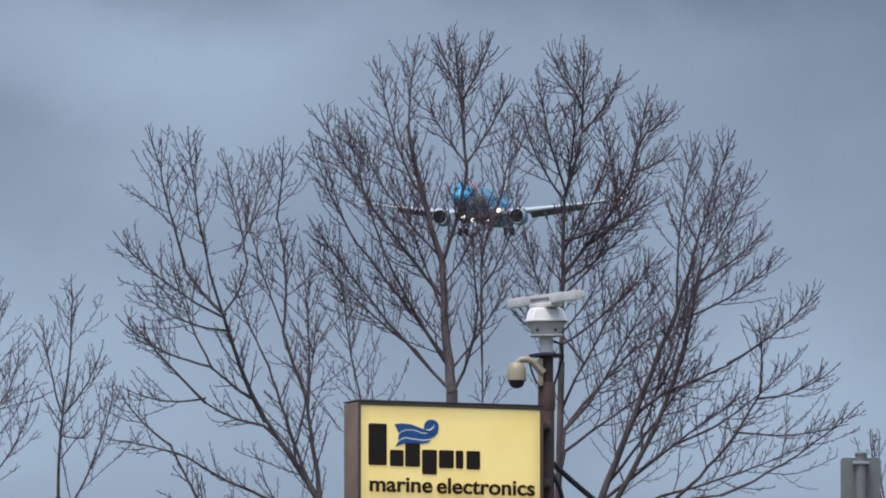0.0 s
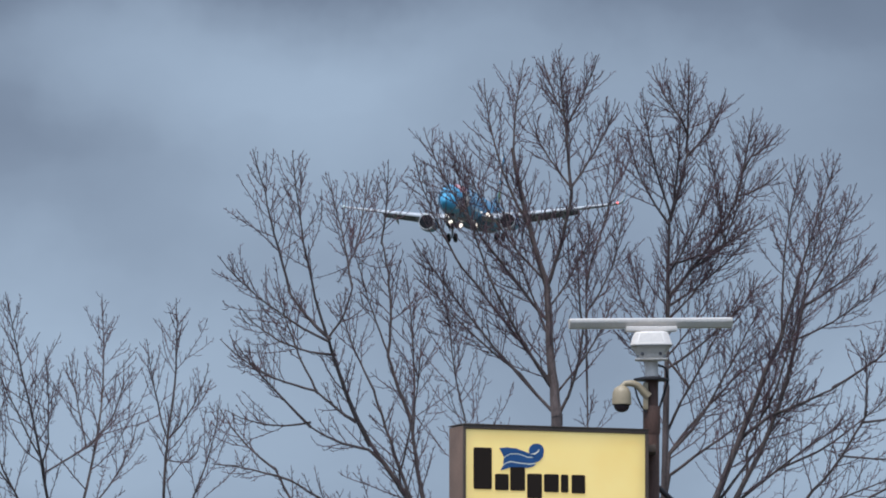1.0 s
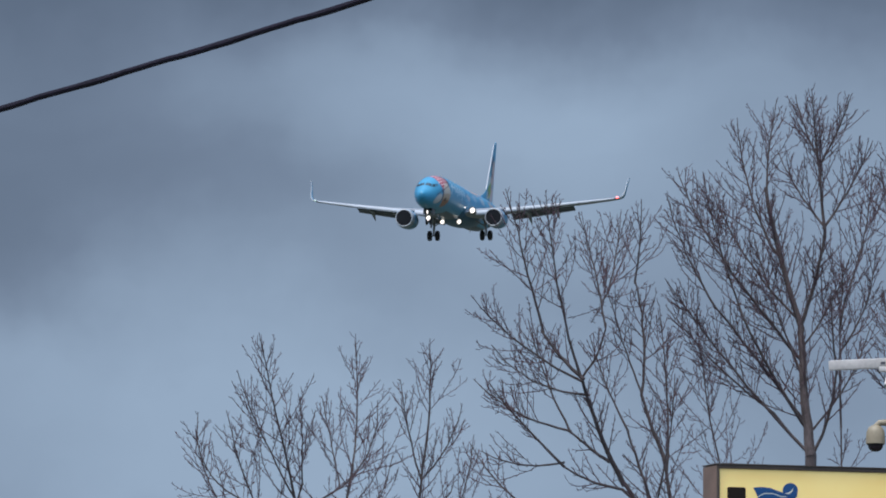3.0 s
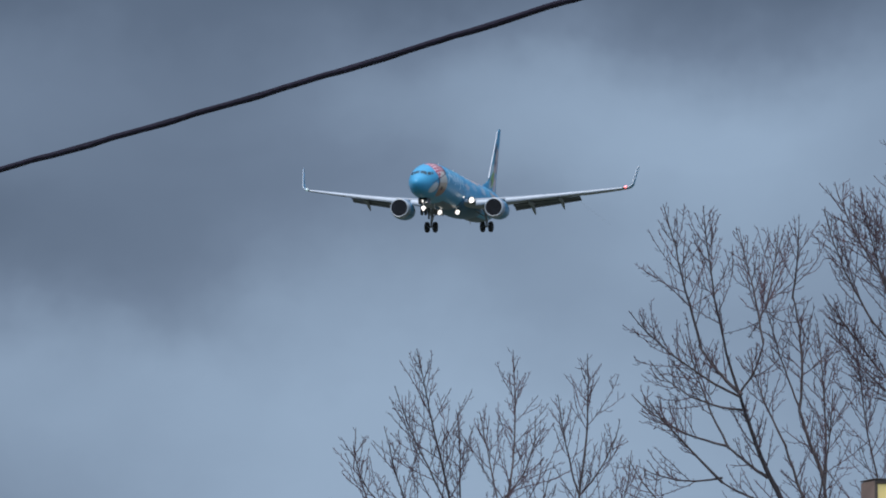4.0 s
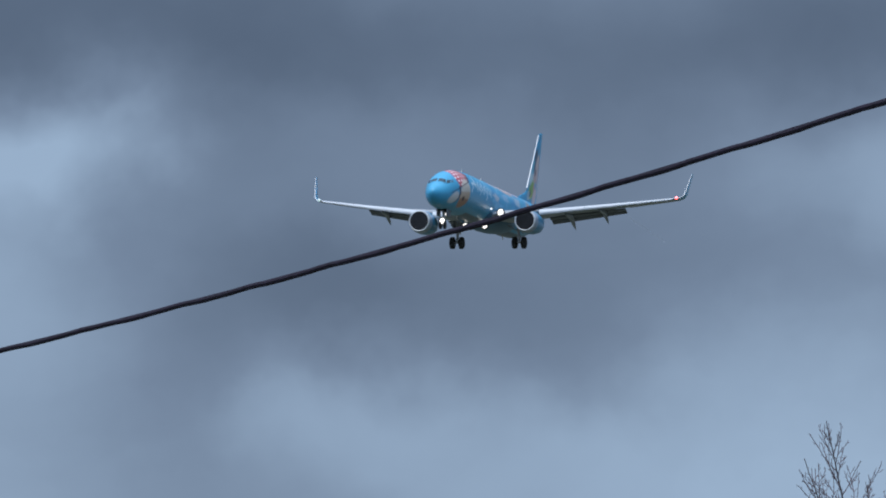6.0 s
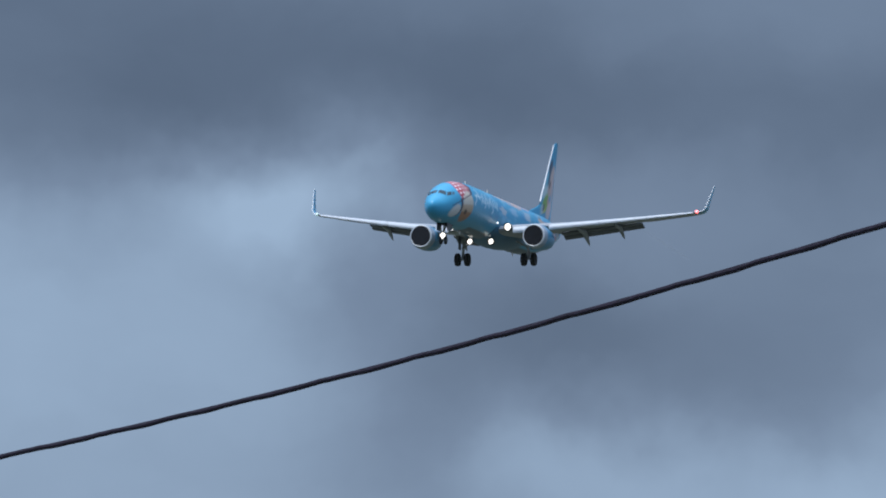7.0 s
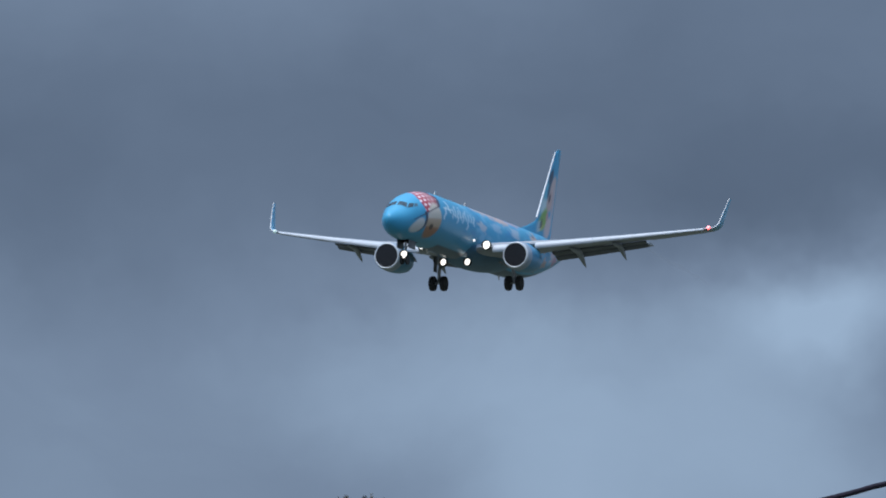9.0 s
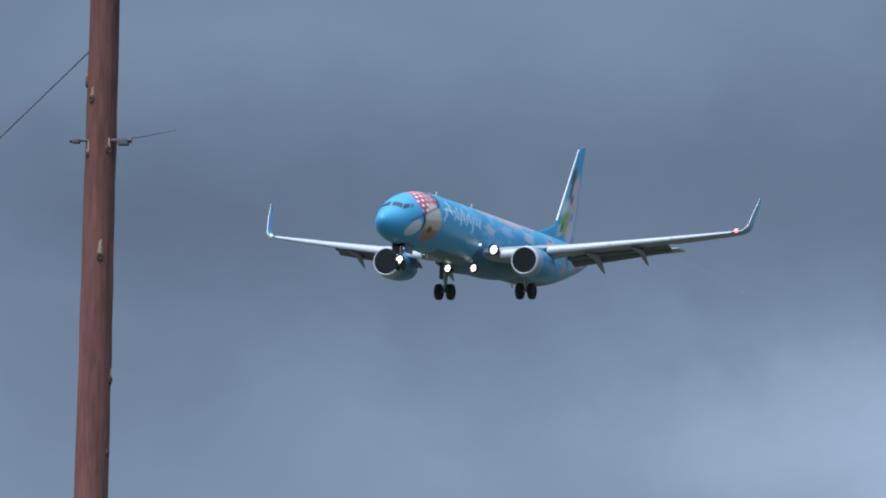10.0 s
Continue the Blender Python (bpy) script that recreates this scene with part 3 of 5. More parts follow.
poplar(POPLAR_MIDDLE, 11, "tall bare poplar with close ascending grey limbs and budding twigs", 0.05, 13.2, 2.7, MIDDLE_LESSER)
poplar(POPLAR_FORKED, 23, "bare poplar with a leaning forked trunk and upswept budding twigs", 0.03, 11.4, 2.1, FORKED_LESSER)
poplar(POPLAR_RIGHT, 37, "tall bare poplar with a straight leader and dense reddish twigs", 0.05, 13.0, 2.9, RIGHT_LESSER)
poplar(POPLAR_SPREADING, 41, "broad bare poplar with long outward sweeping limbs", 0.05, 12.2, 2.5, SPREADING_LESSER)
poplar(POPLAR_SLENDER, 53, "slender bare poplar with one upright leader", -0.12, 12.2, 1.9)
poplar(POPLAR_MANY_STEMMED, 67, "low bare poplar with several thin upright stems", -0.06, 12.2, 1.9)


# another of the row, mostly hidden behind the sign post
poplar((6.55, 158.0, [(0.0, 0.1, 0.0, 11.3, 0.0, 0.12), (0.0, 11.3, -0.58, 13.42, 0.05, 0.05), (-0.1, 11.6, -0.42, 13.46, 0.06, 0.045), (0.0, 11.3, 0.35, 13.6, -0.05, 0.05), (0.0, 11.2, 0.75, 13.1, -0.08, 0.045)]), 71, "bare poplar with a few short upright limbs")


def evergreen(x, y, top, seed):
    """The ragged top of a dull evergreen: a leader, drooping boughs and many small sprays."""
    rng = random.Random(seed)
    tree = new("evergreen_tree")
    tree.location = (x, y, 0)
    tagged(tree, "ragged dull green evergreen tree with loose upright sprays", "tree")
    v, f = [], []
    tube(v, f, [Vector((0, 0, -0.1)), Vector((0.05, 0, top * 0.5)), Vector((0, 0, top - 0.35))], [0.24, 0.15, 0.010], 10)
    tube(v, f, [Vector((0.02, 0, top * 0.62)), Vector((0.30, 0, top * 0.74)), Vector((0.34, 0, top - 0.50))], [0.09, 0.05, 0.010], 8)
    raw("trunk", v, f, BARK, tree)
    wv, wf, nv, nf = [], [], [], []
    for n in range(190):
        drop = 0.03 + 5.2 * (n / 190) ** 1.75
        h = top - 0.22 - drop
        reach = (0.20 + 0.50 * drop ** 0.5) * rng.uniform(0.4, 1.1)
        a = rng.uniform(0, 6.28)
        d = Vector((math.cos(a), math.sin(a), 0))
        tip_up = rng.uniform(0.05, 0.75) * reach + 0.03
        stem = Vector((0.34 if n % 3 == 0 and drop > 0.12 else 0.0, 0, -0.06 if n % 3 == 0 else 0.0))
        pts = [stem + Vector((0, 0, h)), stem + Vector((0, 0, h + 0.02)) + d * reach * 0.55, stem + Vector((0, 0, h + tip_up)) + d * reach]
        tube(wv, wf, pts, [0.010, 0.007, 0.003], 3)
        for k in range(64):
            t = rng.uniform(0.08, 1.05)
            first = t < 0.5
            p = pts[0].lerp(pts[1], t * 2) if first else pts[1].lerp(pts[2], (t - 0.5) * 2)
            along = ((pts[1] - pts[0]) if first else (pts[2] - pts[1])).normalized()
            wide = 0.045 * (1.3 - t)
            p = p + Vector((rng.gauss(0, wide), rng.gauss(0, wide), rng.gauss(0, wide)))
            s = rng.uniform(0.022, 0.054)
            w = (along + Vector((rng.gauss(0, 0.5), rng.gauss(0, 0.5), rng.gauss(0.25, 0.5)))).normalized()
            side = w.cross(Vector((rng.gauss(0, 1), rng.gauss(0, 1), rng.gauss(0, 1)))).normalized() * s * 0.28
            lift = w.cross(side).normalized() * s * 0.14
            i = len(nv)
            nv += [p - w * s * 0.5, p + side + lift, p + w * s, p - side + lift, p - lift]
            nf += [(i, i + 1, i + 4), (i + 1, i + 2, i + 4), (i + 2, i + 3, i + 4), (i + 3, i, i + 4), (i, i + 3, i + 2, i + 1)]
    tagged(raw("crown_wood", wv, wf, TWIG, tree, smooth=False), kind="stuff")
    tagged(raw("foliage", nv, nf, NEEDLES, tree, "dull olive green sprays", smooth=False), kind="stuff")


EVERGREEN_AWAY = 165.0
evergreen(-EVERGREEN_AWAY * math.sin(0.1590), EVERGREEN_AWAY * math.cos(0.1590), 1.6 + EVERGREEN_AWAY * math.tan(radians(5.2) + 0.0060), 5)


# ---- the sign on its pole ----
def spot(right, up, away):
    """A point from metres to the right and above the line that climbs at 5.2 degrees, at that distance."""
    return Vector((right, away, EYE + away * math.tan(radians(5.2)) + up))


SIGN_AWAY = 86.0
SIGN_WIDE, SIGN_HIGH, SIGN_DEEP, SIGN_TURN = 1.53, 1.16, 0.30, 22.0


def letters(body, size, mat, parent, x, z, width, name):
    """Lettering of built-in type as a mesh of its own, fitted to a width."""
    curve = bpy.data.curves.new(name, "FONT")
    curve.body, curve.size, curve.extrude, curve.bevel_depth, curve.bevel_resolution = body, size, 0.002, 0.0042, 0
    tmp = new(name, curve)
    bpy.context.view_layer.update()
    me = bpy.data.meshes.new_from_object(tmp.evaluated_get(bpy.context.evaluated_depsgraph_get()))
    bpy.data.objects.remove(tmp)
    xs = [v.co.x for v in me.vertices]
    fit_x = width / (max(xs) - min(xs))
    for v in me.vertices:
        v.co = (x + (v.co.x - min(xs)) * fit_x, -0.008 - v.co.z, z + v.co.y)
    return finish(name, me, mat, parent, smooth=False)


def lit_sign():
    sign = new("illuminated_sign")
    sign.matrix_world = Matrix.Translation(spot(-0.646, -1.165, SIGN_AWAY)) @ pose(0, 0, 0, 0, 0, SIGN_TURN)
    tagged(sign, "yellow illuminated shop sign in a brown metal cabinet on a pole", "sign")
    w, h, d = SIGN_WIDE, SIGN_HIGH, SIGN_DEEP
    part("cabinet", box(bmesh.new(), (0, 0.012, -h), (w, d, 0), 0.006), SIGN_SIDE, sign, "weathered brown metal cabinet")
    rim = 0.028
    for lo, hi in (((0, 0.0, -rim), (w, 0.014, 0.004)), ((0, 0.0, -h), (w, 0.014, -h + rim)), ((0, 0.0, -h + rim), (rim * 0.8, 0.014, -rim)), ((w - rim, 0.0, -h + rim), (w, 0.014, -rim))):
        part("frame_rail", box(bmesh.new(), lo, hi, 0.003), SIGN_FRAME, sign)
    # cap flashing along the top edge
    part("flashing", box(bmesh.new(), (-0.004, -0.006, 0.0045), (w + 0.004, d + 0.004, 0.013), 0.002), SIGN_FRAME, sign)
    face = part("face", box(bmesh.new(), (rim * 0.8, 0.006, -h + rim), (w - rim, 0.0115, -rim)), SIGN_FACE, sign, "glowing yellow acrylic face")
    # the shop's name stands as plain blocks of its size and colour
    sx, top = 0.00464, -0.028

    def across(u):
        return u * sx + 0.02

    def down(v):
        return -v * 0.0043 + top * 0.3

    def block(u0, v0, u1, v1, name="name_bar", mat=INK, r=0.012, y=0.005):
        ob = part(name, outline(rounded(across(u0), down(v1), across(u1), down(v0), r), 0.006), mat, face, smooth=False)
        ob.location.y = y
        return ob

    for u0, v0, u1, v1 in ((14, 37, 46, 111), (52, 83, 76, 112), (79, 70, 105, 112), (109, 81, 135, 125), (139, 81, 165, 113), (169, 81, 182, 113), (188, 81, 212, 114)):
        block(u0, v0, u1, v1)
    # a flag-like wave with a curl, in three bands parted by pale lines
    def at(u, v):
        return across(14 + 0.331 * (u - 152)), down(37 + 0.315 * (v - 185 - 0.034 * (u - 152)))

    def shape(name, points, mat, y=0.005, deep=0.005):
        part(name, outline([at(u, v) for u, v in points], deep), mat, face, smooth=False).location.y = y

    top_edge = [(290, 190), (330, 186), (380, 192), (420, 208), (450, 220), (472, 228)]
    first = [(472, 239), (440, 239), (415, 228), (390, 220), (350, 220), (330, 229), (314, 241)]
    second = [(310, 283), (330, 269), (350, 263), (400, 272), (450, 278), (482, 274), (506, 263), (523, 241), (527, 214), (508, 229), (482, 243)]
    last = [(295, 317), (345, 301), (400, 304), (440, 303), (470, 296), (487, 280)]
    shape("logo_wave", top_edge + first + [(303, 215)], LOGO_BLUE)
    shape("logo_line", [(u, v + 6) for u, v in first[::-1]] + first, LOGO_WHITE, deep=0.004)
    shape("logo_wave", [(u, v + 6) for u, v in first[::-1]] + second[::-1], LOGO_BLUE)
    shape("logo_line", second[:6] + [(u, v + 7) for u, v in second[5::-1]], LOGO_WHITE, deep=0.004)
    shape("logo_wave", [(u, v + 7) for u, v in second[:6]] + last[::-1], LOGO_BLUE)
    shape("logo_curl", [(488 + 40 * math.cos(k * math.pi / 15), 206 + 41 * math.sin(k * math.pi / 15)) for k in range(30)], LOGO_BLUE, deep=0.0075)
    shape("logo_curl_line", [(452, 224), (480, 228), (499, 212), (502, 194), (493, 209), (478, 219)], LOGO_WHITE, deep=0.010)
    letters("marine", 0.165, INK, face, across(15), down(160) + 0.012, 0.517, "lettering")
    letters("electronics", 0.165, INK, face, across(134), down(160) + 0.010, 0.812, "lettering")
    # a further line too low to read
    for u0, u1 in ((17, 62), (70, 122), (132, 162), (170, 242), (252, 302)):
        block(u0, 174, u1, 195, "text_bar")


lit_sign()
POLE_AT = spot(0.800, 0, 87.0)


def sign_pole():
    pole = new("sign_pole")
    pole.location = (POLE_AT.x, POLE_AT.y, 0)
    tagged(pole, "rusty brown steel pole carrying a sign and a radar", "pole")
    top = POLE_AT.z - 0.835
    part("shaft", turned([(0.060, -0.3), (0.060, top - 0.22), (0.052, top - 0.21), (0.052, top)], 24), POLE_BROWN, pole)
    part("clamp_band", turned([(0.061, top - 0.42), (0.067, top - 0.40), (0.067, top - 0.22), (0.061, top - 0.20)], 24), POLE_BROWN, pole)
    part("top_flange", turned([(0.02, top), (0.138, top), (0.138, top + 0.014), (0.06, top + 0.03), (0.05, top + 0.03)], 28), BLACK, pole)
    for s in (-0.55, -1.0):
        part("bracket", box(bmesh.new(), (-0.26, -0.32, top + s - 0.03), (0.03, 0.03, top + s + 0.03), 0.008), SIGN_FRAME, pole)
    pipe("brace", [(0.02, 0.02, top - 0.80), (0.19, 0.1, top - 0.95), (0.50, 0.3, top - 1.20)], 0.022, BLACK, pole, 8)
    pipe("brace", [(0.02, -0.02, top - 0.86), (0.10, 0.0, top - 1.02), (0.20, 0.1, top - 1.40)], 0.018, BLACK, pole, 8)
    pipe("feed_cable", [(0.05, 0.0, top + 0.12), (0.11, 0.02, top + 0.10), (0.125, 0.03, top + 0.0), (0.09, 0.05, top - 0.12), (0.030, 0.068, top - 0.3), (0.02, 0.071, top - 1.6)], 0.010, BLACK, pole, 8)
    return top


POLE_TOP = sign_pole()


def radar():
    thing = new("radar_scanner")
    # the mast stub leans a little
    thing.matrix_world = Matrix.Translation((POLE_AT.x, POLE_AT.y, POLE_TOP + 0.03)) @ pose(0, 0, 0, 1.9, -0.7, 0)
    tagged(thing, "white marine radar scanner with a long turning bar antenna", "radar")
    part("mast_stub", turned([(0.052, 0), (0.052, 0.118), (0.085, 0.120), (0.085, 0.126)], 24), OFF_WHITE, thing)
    part("base_plate", box(bmesh.new(), (-0.125, -0.11, 0.126), (0.125, 0.11, 0.140), 0.004), OFF_WHITE, thing)
    for x in (-0.10, 0.10):
        for y in (-0.085, 0.085):
            part("bolt", turned([(0.012, 0.140), (0.012, 0.164), (0.004, 0.168)], 8), STEEL, thing).location = (x, y, 0)

    def shell(rows, name, mat):
        bm = bmesh.new()
        rings = []
        for hx, hy, z, c in rows:
            pts = [(hx - c, -hy), (hx, -hy + c), (hx, hy - c), (hx - c, hy), (-hx + c, hy), (-hx, hy - c), (-hx, -hy + c), (-hx + c, -hy)]
            rings.append([bm.verts.new((x, y, z)) for x, y in pts])
        for a, b in zip(rings, rings[1:]):
            for k in range(8):
                bm.faces.new((a[k], a[(k + 1) % 8], b[(k + 1) % 8], b[k]))
        bm.faces.new(rings[0])
        bm.faces.new(rings[-1])
        bmesh.ops.bevel(bm, geom=bm.edges[:], offset=0.006, segments=2, affect="EDGES")
        return part(name, bm, mat, thing)

    shell([(0.112, 0.10, 0.140, 0.03), (0.120, 0.11, 0.190, 0.03), (0.155, 0.14, 0.232, 0.045)], "gearbox_lower", OFF_WHITE)
    # clamp bolts in dark recesses round the foot
    for x, y in ((-0.070, -0.106), (0.070, -0.106)):
        bolt = part("recess_bolt", turned([(0.0, -0.004), (0.013, -0.004), (0.013, 0.006), (0.007, 0.012), (0.0, 0.012)], 10), RUSTED, thing)
        bolt.matrix_basis = Matrix.Translation((x, y, 0.166 + 0.4 * abs(x) * 0.2)) @ pose(0, 0, 0, 95, 0, 0)
    part("seam", box(bmesh.new(), (-0.159, -0.144, 0.232), (0.159, 0.144, 0.239), 0.003), GREY, thing)
    shell([(0.164, 0.146, 0.239, 0.05), (0.157, 0.14, 0.258, 0.05), (0.130, 0.112, 0.338, 0.045), (0.114, 0.096, 0.346, 0.04)], "gearbox_cover", WHITE)
    part("turning_neck", turned([(0.05, 0.345), (0.05, 0.362)], 20), GREY, thing)
    # the bar is deep in front and tapers to a thin back edge
    bm = bmesh.new()
    ends = [[bm.verts.new((x, y, z)) for y, z in ((-0.036, -0.004), (-0.036, 0.074), (0.006, 0.078), (0.046, 0.068), (0.046, 0.046), (0.010, 0.004))] for x in (-0.632, 0.632)]
    for k in range(6):
        bm.faces.new((ends[0][k], ends[0][(k + 1) % 6], ends[1][(k + 1) % 6], ends[1][k]))
    bm.faces.new(ends[0]), bm.faces.new(ends[1][::-1])
    bmesh.ops.bevel(bm, geom=bm.edges[:], offset=0.004, segments=2, affect="EDGES")
    antenna = part("antenna", bm, WHITE, thing, "long white bar antenna")
    part("radome_front", box(bmesh.new(), (-0.628, -0.048, 0.0), (0.628, -0.034, 0.071), 0.006), OFF_WHITE, antenna)
    part("mounting_shoe", box(bmesh.new(), (-0.20, -0.055, -0.030), (0.20, 0.055, 0.012), 0.014), WHITE, antenna)
    for x in (-0.632, 0.632):
        part("end_cap", box(bmesh.new(), (x - 0.006, -0.044, 0.002), (x + 0.006, 0.014, 0.072), 0.003), OFF_WHITE, antenna)
    bar = part("maker_plate", box(bmesh.new(), (-0.19, -0.0515, 0.022), (0.19, -0.0475, 0.052)), OFF_WHITE, antenna, "grey lettered plate")
    for k in range(7):
        part("text_bar", box(bmesh.new(), (-0.18 + k * 0.052, -0.0535, 0.027), (-0.18 + k * 0.052 + 0.04, -0.0515, 0.047)), RUSTED, bar)
    return antenna


ANTENNA = radar()


def dome_camera():
    thing = new("surveillance_camera")
    thing.location = (POLE_AT.x - 0.232, POLE_AT.y - 0.10, POLE_TOP - 0.13)
    tagged(thing, "cream dome surveillance camera on a curved arm", "camera")
    part("housing", turned([(0.0, 0.082), (0.03, 0.080), (0.055, 0.062), (0.070, 0.028), (0.074, -0.020), (0.076, -0.062), (0.070, -0.064)], 28), CREAM, thing)
    part("trim_ring", turned([(0.066, -0.064), (0.068, -0.070), (0.062, -0.072)], 28), BLACK, thing)
    part("dome", turned([(0.060, -0.068), (0.058, -0.088), (0.045, -0.110), (0.022, -0.122), (0.0, -0.125)], 28), SMOKED, thing, "smoked dome")
    pipe("arm", [(0.0, 0, 0.07), (0.03, 0, 0.098), (0.08, 0.01, 0.102), (0.13, 0.02, 0.082), (0.17, 0.03, 0.035), (0.205, 0.04, 0.0)], [0.022, 0.024, 0.026, 0.028, 0.032, 0.036], CREAM, thing, 12)
    part("wall_plate", box(bmesh.new(), (0.165, 0.02, -0.10), (0.205, 0.10, 0.11), 0.008), CREAM, thing)
    pipe("lead", [(0.10, 0.03, 0.085), (0.12, 0.03, 0.0), (0.15, 0.03, -0.07), (0.19, 0.03, -0.12)], 0.008, BLACK, thing, 8)


dome_camera()


def panel_on_post():
    at = spot(3.185, -1.60, 86.0)
    thing = new("sign_post")
    thing.location = (at.x, at.y, 0)
    tagged(thing, "grey sheet metal sign seen from behind on a round post", "sign post")
    top = at.z
    panel = part("panel", outline(rounded(-0.153, top - 0.62, 0.153, top, 0.025), 0.006), GREY, thing, "blank grey back of a sign", smooth=False)
    part("post", turned([(0.043, -0.3), (0.043, top + 0.03), (0.030, top + 0.034)], 20), GREY, thing).location = (0.0, -0.052, 0)
    part("post_cap", turned([(0.046, top + 0.015), (0.046, top + 0.032), (0.030, top + 0.045), (0.0, top + 0.05)], 20), GREY, thing).location = (0, -0.052, 0)
    for s in (-0.045, -0.5):
        part("strap", box(bmesh.new(), (-0.062, -0.103, top + s - 0.012), (0.062, -0.004, top + s + 0.012), 0.004), STEEL, thing)


panel_on_post()


# ---- cable and its poles ----
CABLE_FROM, CABLE_WAY = Vector((-1.400, 39.976, 0)), Vector((-0.4456, 0.8952, 0))


def cable_point(s):
    p = CABLE_FROM + CABLE_WAY * s
    p.z = 6.4090 -0.02171 * s +0.001422 * s * s
    return p


def telephone_cable():
    thing = new("telephone_cable")
    thing.location = cable_point(0)
    tagged(thing, "thick black lashed telephone cable slung between poles", "cable")
    rng = random.Random(9)
    verts, faces, pts = [], [], []
    n = 520
    for i in range(n + 1):
        s = -25.9 + 55.45 * i / n
        p = cable_point(s) - thing.location
        # the lashing lets the cable sag a little between ties
        p.z += 0.0022 * math.sin(s * 6.3 + 0.8 * math.sin(s * 1.7)) + 0.0007 * math.sin(s * 15.0) + rng.gauss(0, 0.0003)
        pts.append(p)
    tube(verts, faces, pts, [0.0121 + 0.00012 * math.sin(i * 0.9) for i in range(n + 1)], 8)
    raw("jacket", verts, faces, CABLE, thing)
    # the steel strand that carries it
    verts, faces = [], []
    tube(verts, faces, [cable_point(-25.9 + 55.45 * i / 160) - thing.location + Vector((0, 0, 0.0095)) for i in range(161)], [0.0030] * 161, 6)
    raw("strand", verts, faces, CABLE, thing, "thin dark strand")


telephone_cable()


def utility_pole(x, y, lean, height, label, seed):
    thing = new("utility_pole")
    thing.matrix_world = Matrix.Translation((x, y, 0)) @ pose(0, 0, 0, 0, lean, 0)
    tagged(thing, label, "pole", group="wooden utility poles")
    rng = random.Random(seed)
    verts, faces, n, sides = [], [], 60, 20
    pts = [Vector((rng.gauss(0, 0.0015), rng.gauss(0, 0.0015), -0.5 + (height + 0.5) * i / n)) for i in range(n + 1)]
    tube(verts, faces, pts, [0.143 - 0.0045 * p.z + rng.gauss(0, 0.0008) for p in pts], sides)
    raw("shaft", verts, faces, WOOD_POLE, thing)
    for _ in range(34):
        z, a = rng.uniform(2, height - 0.3), rng.uniform(math.pi, 2 * math.pi) if rng.random() < 0.75 else rng.uniform(0, 6.28)
        r = 0.143 - 0.0045 * z
        s = rng.uniform(0.010, 0.022)
        bm = turned([(s * 1.2, -0.012), (s, 0.006), (s * 0.55, 0.012), (s * 0.3, 0.006)], 9)
        ob = part("knot", bm, KNOT, thing)
        out = Matrix.Translation((r * math.cos(a), r * math.sin(a), z)) @ Vector((math.cos(a), math.sin(a), 0)).to_track_quat("Z", "Y").to_matrix().to_4x4()
        ob.matrix_basis = out @ Matrix.Diagonal((1, 1.5, 1, 1))
        if rng.random() < 0.6:
            # a pale splinter torn by a climbing iron
            l, w = rng.uniform(0.05, 0.11), rng.uniform(0.010, 0.020)
            bm = bmesh.new()
            base = [bm.verts.new(p) for p in ((-w, 0.02, -0.004), (w, 0.02, -0.004), (w * 0.5, 0.02 + l, -0.002), (-w * 0.4, 0.02 + l * 0.8, -0.002))]
            ridge = [bm.verts.new(p) for p in ((0.0, 0.012, 0.014), (0.002, 0.02 + l * 0.6, 0.007))]
            for q in ((base[0], base[1], ridge[0]), (base[1], base[2], ridge[1], ridge[0]), (base[2], base[3], ridge[1]), (base[3], base[0], ridge[0], ridge[1]), (base[3], base[2], base[1], base[0])):
                bm.faces.new(q)
            part("splinter", bm, SPLINTER, thing, smooth=False).matrix_basis = out
    return thing


BROWN = utility_pole(-14.866, 66.60, 1.43, 12.4, "brown treated wooden utility pole with knots and bolts", 3)
utility_pole(cable_point(-26.1).x, cable_point(-26.1).y + 0.12, 0.0, 9.0, "brown wooden utility pole carrying a cable", 4)


def pole_fittings():
    """Bolt, clamps and drop wires on the brown pole."""
    z = 10.71
    part("through_bolt", turned([(0.009, -0.155), (0.009, 0.165)], 10, axis="x"), RUSTED, BROWN).location = (0.0, -0.055, z)
    for x, wide, drop in ((-0.142, 0.022, 0.0), (0.150, 0.034, 0.012)):
        part("clamp", box(bmesh.new(), (-wide, -0.025, -0.020 - drop), (wide, 0.025, 0.010), 0.007), RUSTED, BROWN).location = (x, -0.055, z)
        part("nut", turned([(0.017, -0.010), (0.019, 0.0), (0.017, 0.010)], 6, axis="x"), RUSTED, BROWN).location = (x + (wide + 0.008) * (1 if x > 0 else -1), -0.055, z)
    right = Vector((math.cos(radians(12.6)), math.sin(radians(12.6)), 0))
    pipe("drop_wire", [Vector((0.11, -0.06, z + 0.006)), right * 0.24 + Vector((0, 0, z + 0.035)), right * 0.46 + Vector((0, 0, z + 0.085))], [0.006, 0.004, 0.002], RUSTED, BROWN, 6)
    # a stay from near the top down to the ground
    pipe("stay_wire", [right * -d + Vector((0, 0, z + 0.64 - 1.03 * d)) for d in (0.085, 2.0, 4.0, 7.0, 11.1)], 0.0060, RUSTED, BROWN, 6)
    part("cable_clamp", box(bmesh.new(), (-0.05, -0.14, -0.04), (0.05, -0.085, 0.05), 0.01), STEEL, BROWN).location = (0, 0, cable_point(29.6).z)


pole_fittings()


